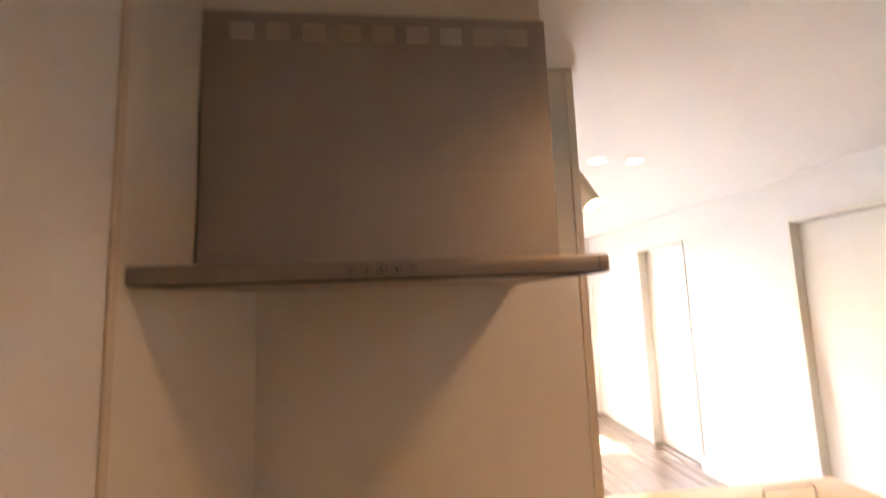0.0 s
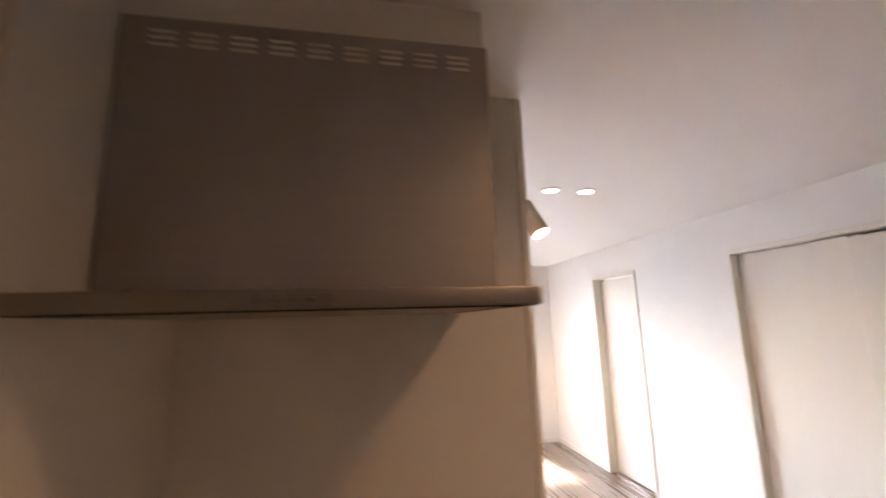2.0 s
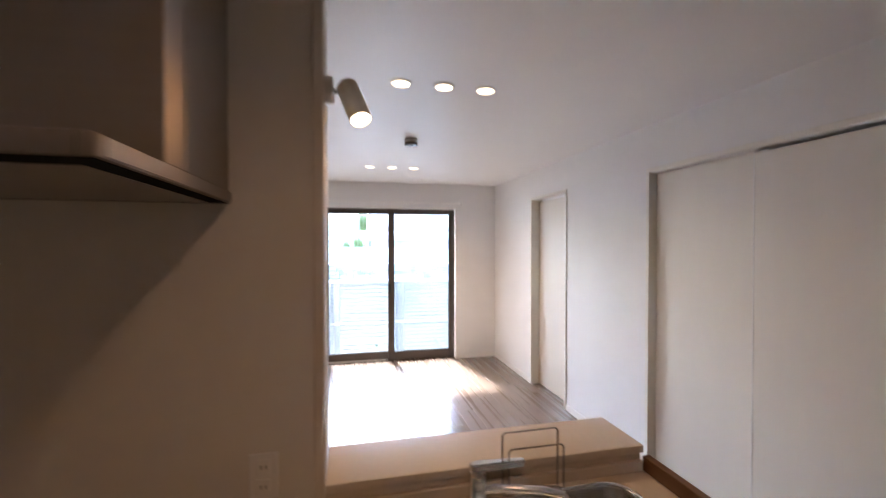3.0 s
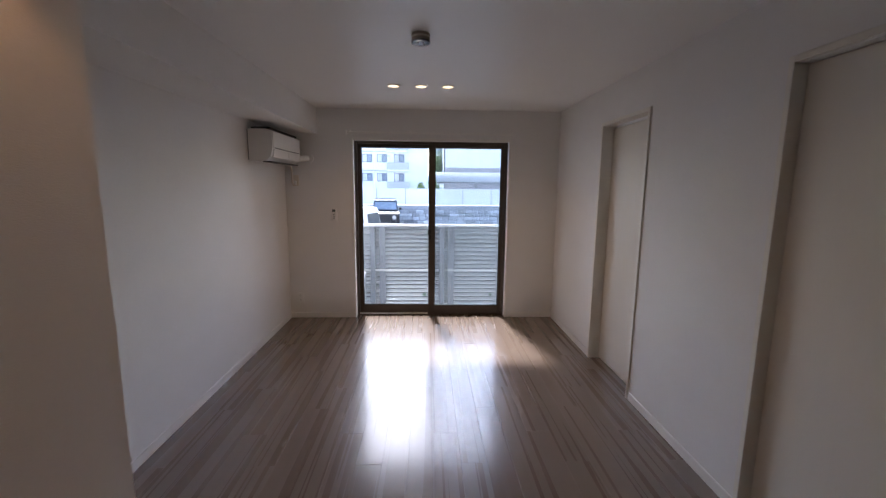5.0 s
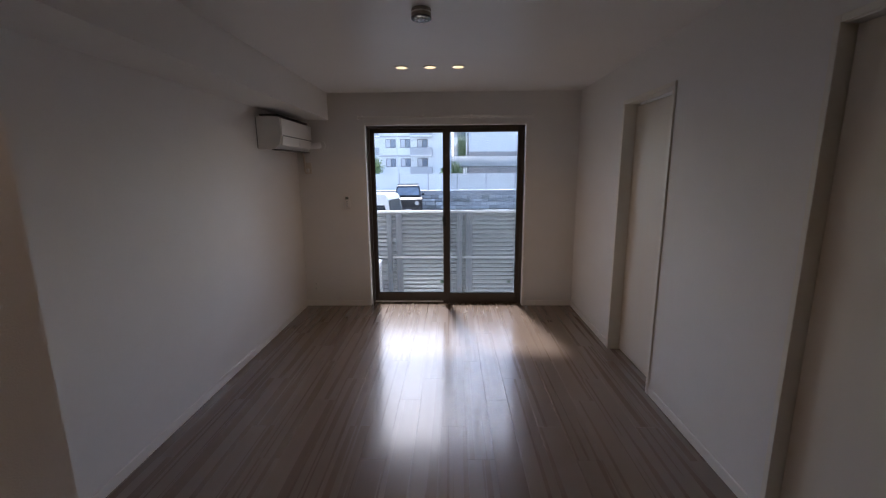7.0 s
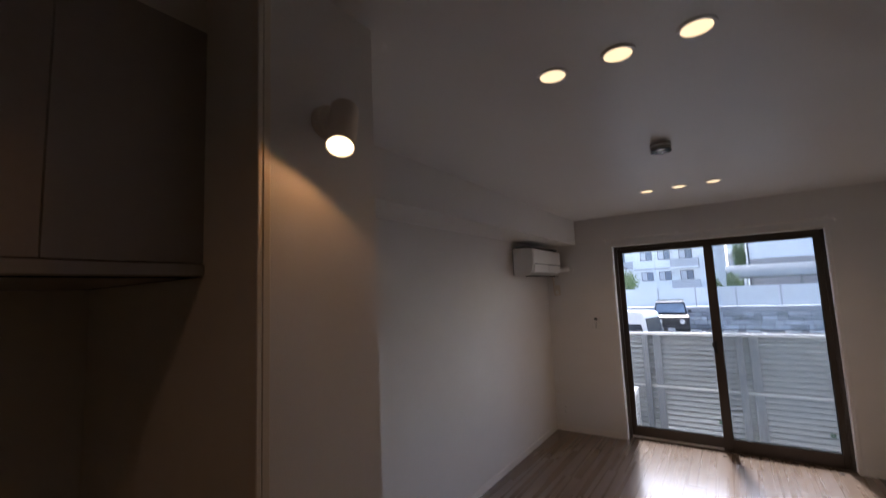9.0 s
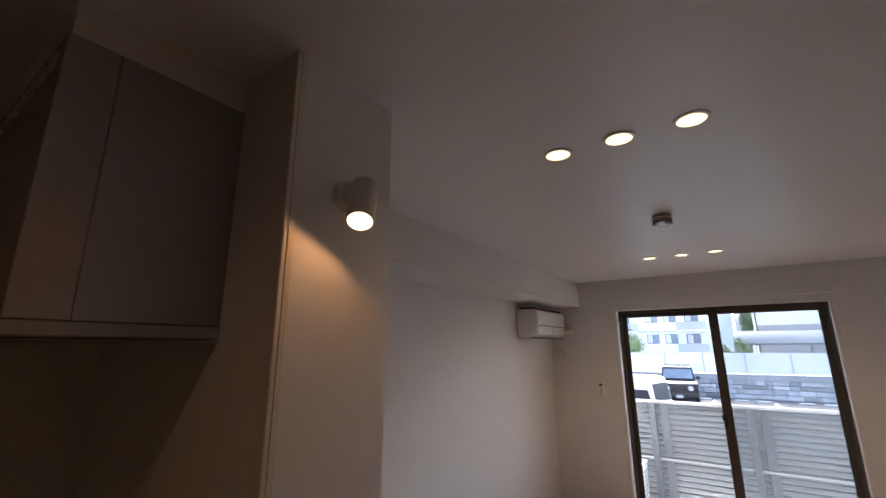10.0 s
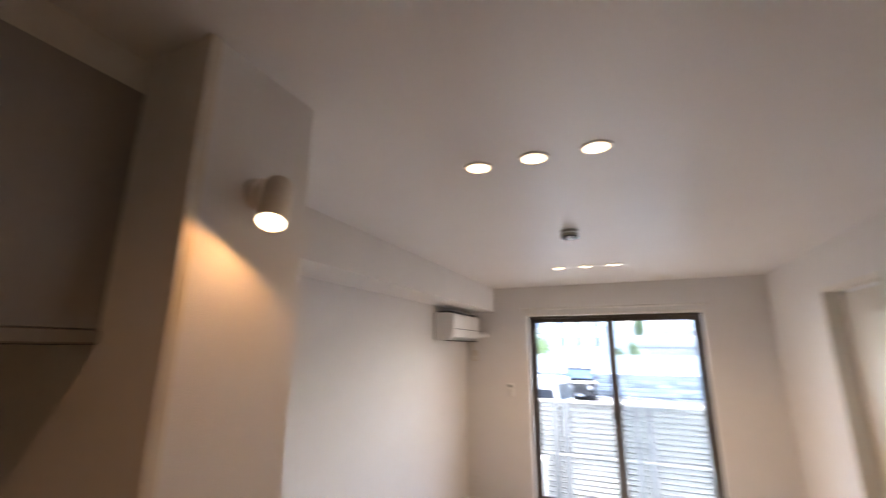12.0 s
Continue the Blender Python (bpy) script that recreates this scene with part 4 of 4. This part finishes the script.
AY = 64.0
apt = thing("apartment_building", (-13, AY, 0.12), "white apartment building with balconies and sliding windows", "building")
part("wall", box(B(), -26, 0.2, AY, AY + 12, 0.12, 14.6), WALL_A, apt)
part("parapet", box(B(), -26.2, 0.4, AY - 0.2, AY + 12.2, 14.6, 15.1), WALL_A, apt)
for f in range(5):
    z0 = 2.10 + 2.81 * f - 1.0
    part("storey_band", box(B(), -26, -2.7, AY - 0.12, AY - 0.002, z0 - 0.30, z0 - 0.12), BALC, apt)
    for x in (-20.0, -17.0, -13.3, -9.75, -7.53, -4.99):
        facade_window(apt, x, AY, z0 + 1.0, 1.5 if x != -4.99 else 1.55, 1.22)
    bal = part("balcony", box(B(), -6.0, -2.75, AY - 1.05, AY - 0.12, z0 - 0.28, z0 - 0.10), WALL_A, apt)
    part("balcony_front", box(B(), -6.0, -2.75, AY - 1.05, AY - 0.95, z0 - 0.10, z0 + 0.96), BALC, bal)
    part("balcony_side", box(B(), -6.0, -5.9, AY - 0.95, AY - 0.12, z0 - 0.10, z0 + 0.96), BALC, bal)
    part("balcony_side", box(B(), -2.85, -2.75, AY - 0.95, AY - 0.12, z0 - 0.10, z0 + 0.96), BALC, bal)
    bal = part("balcony", box(B(), -14.0, -10.6, AY - 1.05, AY - 0.12, z0 - 0.28, z0 - 0.10), WALL_A, apt)
    part("balcony_front", box(B(), -14.0, -10.6, AY - 1.05, AY - 0.95, z0 - 0.10, z0 + 0.96), BALC, bal)
    part("roof_hood", box(B(), -6.2, -5.6, AY - 0.2, AY - 0.002, z0 + 1.9, z0 + 2.0), BALC, apt)
part("down_pipe", rod(B(), (-8.0, AY - 0.08, 0.12), (-8.0, AY - 0.08, 14.6), 0.07, seg=8), PALE_PANEL, apt)

AY2 = 58.0
far_b = thing("grey_apartment_wing", (1.0, AY2, 0.12), "grey apartment wing with open balconies behind the house", "building")
part("wall", box(B(), 0.42, 2.6, AY2, AY2 + 8, 0.12, 13), BALC, far_b)
for f in range(4):
    part("balcony", box(B(), 0.42, 2.6, AY2 - 1.2, AY2 - 0.002, 1.9 + 2.8 * f, 3.0 + 2.8 * f), WALL_A, far_b)
    part("balcony_door", box(B(), 0.9, 2.3, AY2 - 0.03, AY2 - 0.002, 3.05 + 2.8 * f, 4.3 + 2.8 * f), PANE, far_b, "dark sliding balcony door")

HY = 45.0
house = thing("pale_house", (7, HY, 0.12), "pale rendered house with a brown grey lower band", "house")
part("wall", box(B(), 1.9, 16, HY, HY + 8, 0.12, 8.6), WALL_B, house)
part("band", box(B(), 1.9, 16, HY - 0.04, HY - 0.002, 2.7, 3.45), BAND, house)
part("lower_wall", box(B(), 1.9, 16, HY - 0.05, HY - 0.002, 0.12, 2.7), BAND, house)
part("corner_pipe", rod(B(), (1.85, HY - 0.07, 0.12), (1.85, HY - 0.07, 8.5), 0.06, seg=8), DARK, house)
part("roof", box(B(), 1.75, 16.4, HY - 0.06, HY + 8.4, 8.6, 8.85), ROOF, house)

cp = thing("carport", (4, 40.5, 0.12), "carport with a pale curved roof on dark posts", "carport")
s = prism(B(), [(38.55, 1.90), (38.62, 2.14), (38.95, 2.46), (39.6, 2.68), (40.6, 2.82), (42.0, 2.88), (42.0, 2.82), (40.6, 2.75), (39.6, 2.60), (39.0, 2.38), (38.68, 1.90)], "x", 0.10, 10.0)
part("roof", s, ROOF, cp)
part("gutter", box(B(), 0.10, 10.0, 38.56, 38.68, 1.78, 1.899), DARK, cp)
for px in (1.6, 4.5, 7.4):
    part("post", box(B(), px - 0.06, px + 0.06, 38.7, 38.82, 0.12, 1.779), DARK, cp)
for px in (0.95, 1.28):
    part("post", box(B(), px - 0.07, px + 0.07, 38.7, 38.84, 0.12, 1.779), WALL_A, cp, "pale post")
part("side_beam", box(B(), 0.5, 8.9, 41.8, 41.9, 2.5, 2.68), DARK, cp)


def tree(name, label, at, height, spread, seed):
    rnd = random.Random(seed)
    t = thing(name, at, label, "tree")
    x, y, z = at
    s = B()
    rod(s, (x, y, z), (x + 0.1, y, z + height * 0.5), 0.14, 0.08, 8)
    tips = []
    for k in range(9):
        a = k * 2.4
        b = (x + 0.1, y, z + height * (0.3 + 0.03 * k))
        e = (x + spread * 0.6 * math.cos(a), y + spread * 0.6 * math.sin(a), z + height * rnd.uniform(0.5, 0.9))
        rod(s, b, e, 0.05, 0.015, 6)
        tips.append(Vector(e))
    part("trunk", s, BARK, t)
    verts, faces = [], []
    for tip in tips:
        for _ in range(190):
            p = tip + Vector((rnd.gauss(0, spread * 0.26), rnd.gauss(0, spread * 0.26), rnd.gauss(0, height * 0.13)))
            u = Vector((rnd.uniform(-1, 1), rnd.uniform(-1, 1), rnd.uniform(-1, 1))).normalized()
            w = u.orthogonal().normalized()
            k = rnd.uniform(0.07, 0.14)
            i = len(verts)
            verts += [p - u * k, p + w * k * 0.5, p + u * k, p - w * k * 0.5]
            faces.append((i, i + 1, i + 2, i + 3))
    me = bpy.data.meshes.new("crown")
    me.from_pydata([tuple(v - Vector(at)) for v in verts], [], faces)
    me.materials.append(LEAF)
    cr = new("crown", me)
    cr.parent = t
    tagged(cr, kind="stuff")
    return t


tree("garden_tree", "leafy green tree behind the screen fence", (-8.9, 47, 0.12), 2.9, 1.2, 3)
tree("garden_tree", "leafy green tree between the houses", (0.75, 43.5, 0.12), 2.0, 0.45, 5)
tree("garden_tree", "tall leafy green tree beside the pale house", (1.25, 48.0, 0.12), 4.7, 0.5, 15)
tree("garden_bush", "leafy green bush behind the screen fence", (0.5, 37.0, 0.12), 1.75, 0.42, 8)
tree("garden_bush", "small green bush behind the screen fence", (-0.60, 38.0, 0.12), 1.45, 0.34, 9)
dark_roof = thing("dark_roofed_house", (-14.2, 52, 0.12), "small house with a dark striped roof beyond the trees", "house")
part("wall", box(B(), -18, -10.6, 50, 56, 0.12, 3.6), WALL_A, dark_roof)
part("roof", prism(B(), [(-18.6, 3.6), (-10.0, 3.6), (-13.0, 6.6), (-15.5, 6.6)], "y", 49.6, 56.4), DARK, dark_roof)

# ---- floor planks, 150 mm wide, laid towards the window ----
PW, rows_n = 0.150, 21
plank_mesh = {}
rnd = random.Random(4)


def plank(length, width):
    key = (round(length, 3), round(width, 3))
    if key not in plank_mesh:
        s = B()
        box(s, 0.0004, width - 0.0004, 0.0004, length - 0.0004, -0.0065, 0.0)
        top_edges = [e for e in s.edges if all(abs(v.co.z) < 1e-6 for v in e.verts)]
        bmesh.ops.bevel(s, geom=top_edges, offset=0.0001, segments=1, affect="EDGES")
        me = bpy.data.meshes.new("floor_plank")
        s.to_mesh(me)
        s.free()
        me.materials.append(FLOOR)
        plank_mesh[key] = me
    return plank_mesh[key]


for r in range(rows_n):
    x = XL + PW * r
    width = min(PW, XR + 0.12 - x)
    y = -0.05 - (0.0, 0.6, 0.3, 0.9)[r % 4]
    if y > -0.95:
        ob = new("floor_plank", plank(y + 0.95, width))
        ob.parent = floor
        ob.location = (x, -0.95, 0)
    while y < YF + 0.06:
        length = min(1.2, YF + 0.082 - y)
        if length > 0.02:
            ob = new("floor_plank", plank(length, width))
            ob.parent = floor
            ob.location = (x, y, 0)
        y += 1.2
bm = B()
for r in range(rows_n):
    box(bm, XL + PW * r + 0.0008, XL + PW * (r + 1) - 0.0008, YB, -0.951, -0.0065, 0.0)
back_planks = solid("plank_field", bm, FLOOR)
back_planks.parent = floor
tagged(back_planks, kind="stuff")
structure("sill_door_a", box(B(), XR + 0.0, XR + 0.13, D1_Y0 + 0.004, D1_Y1 - 0.004, -0.006, 0.0003), FLOOR, "brown sill board under the recessed door", "sill")
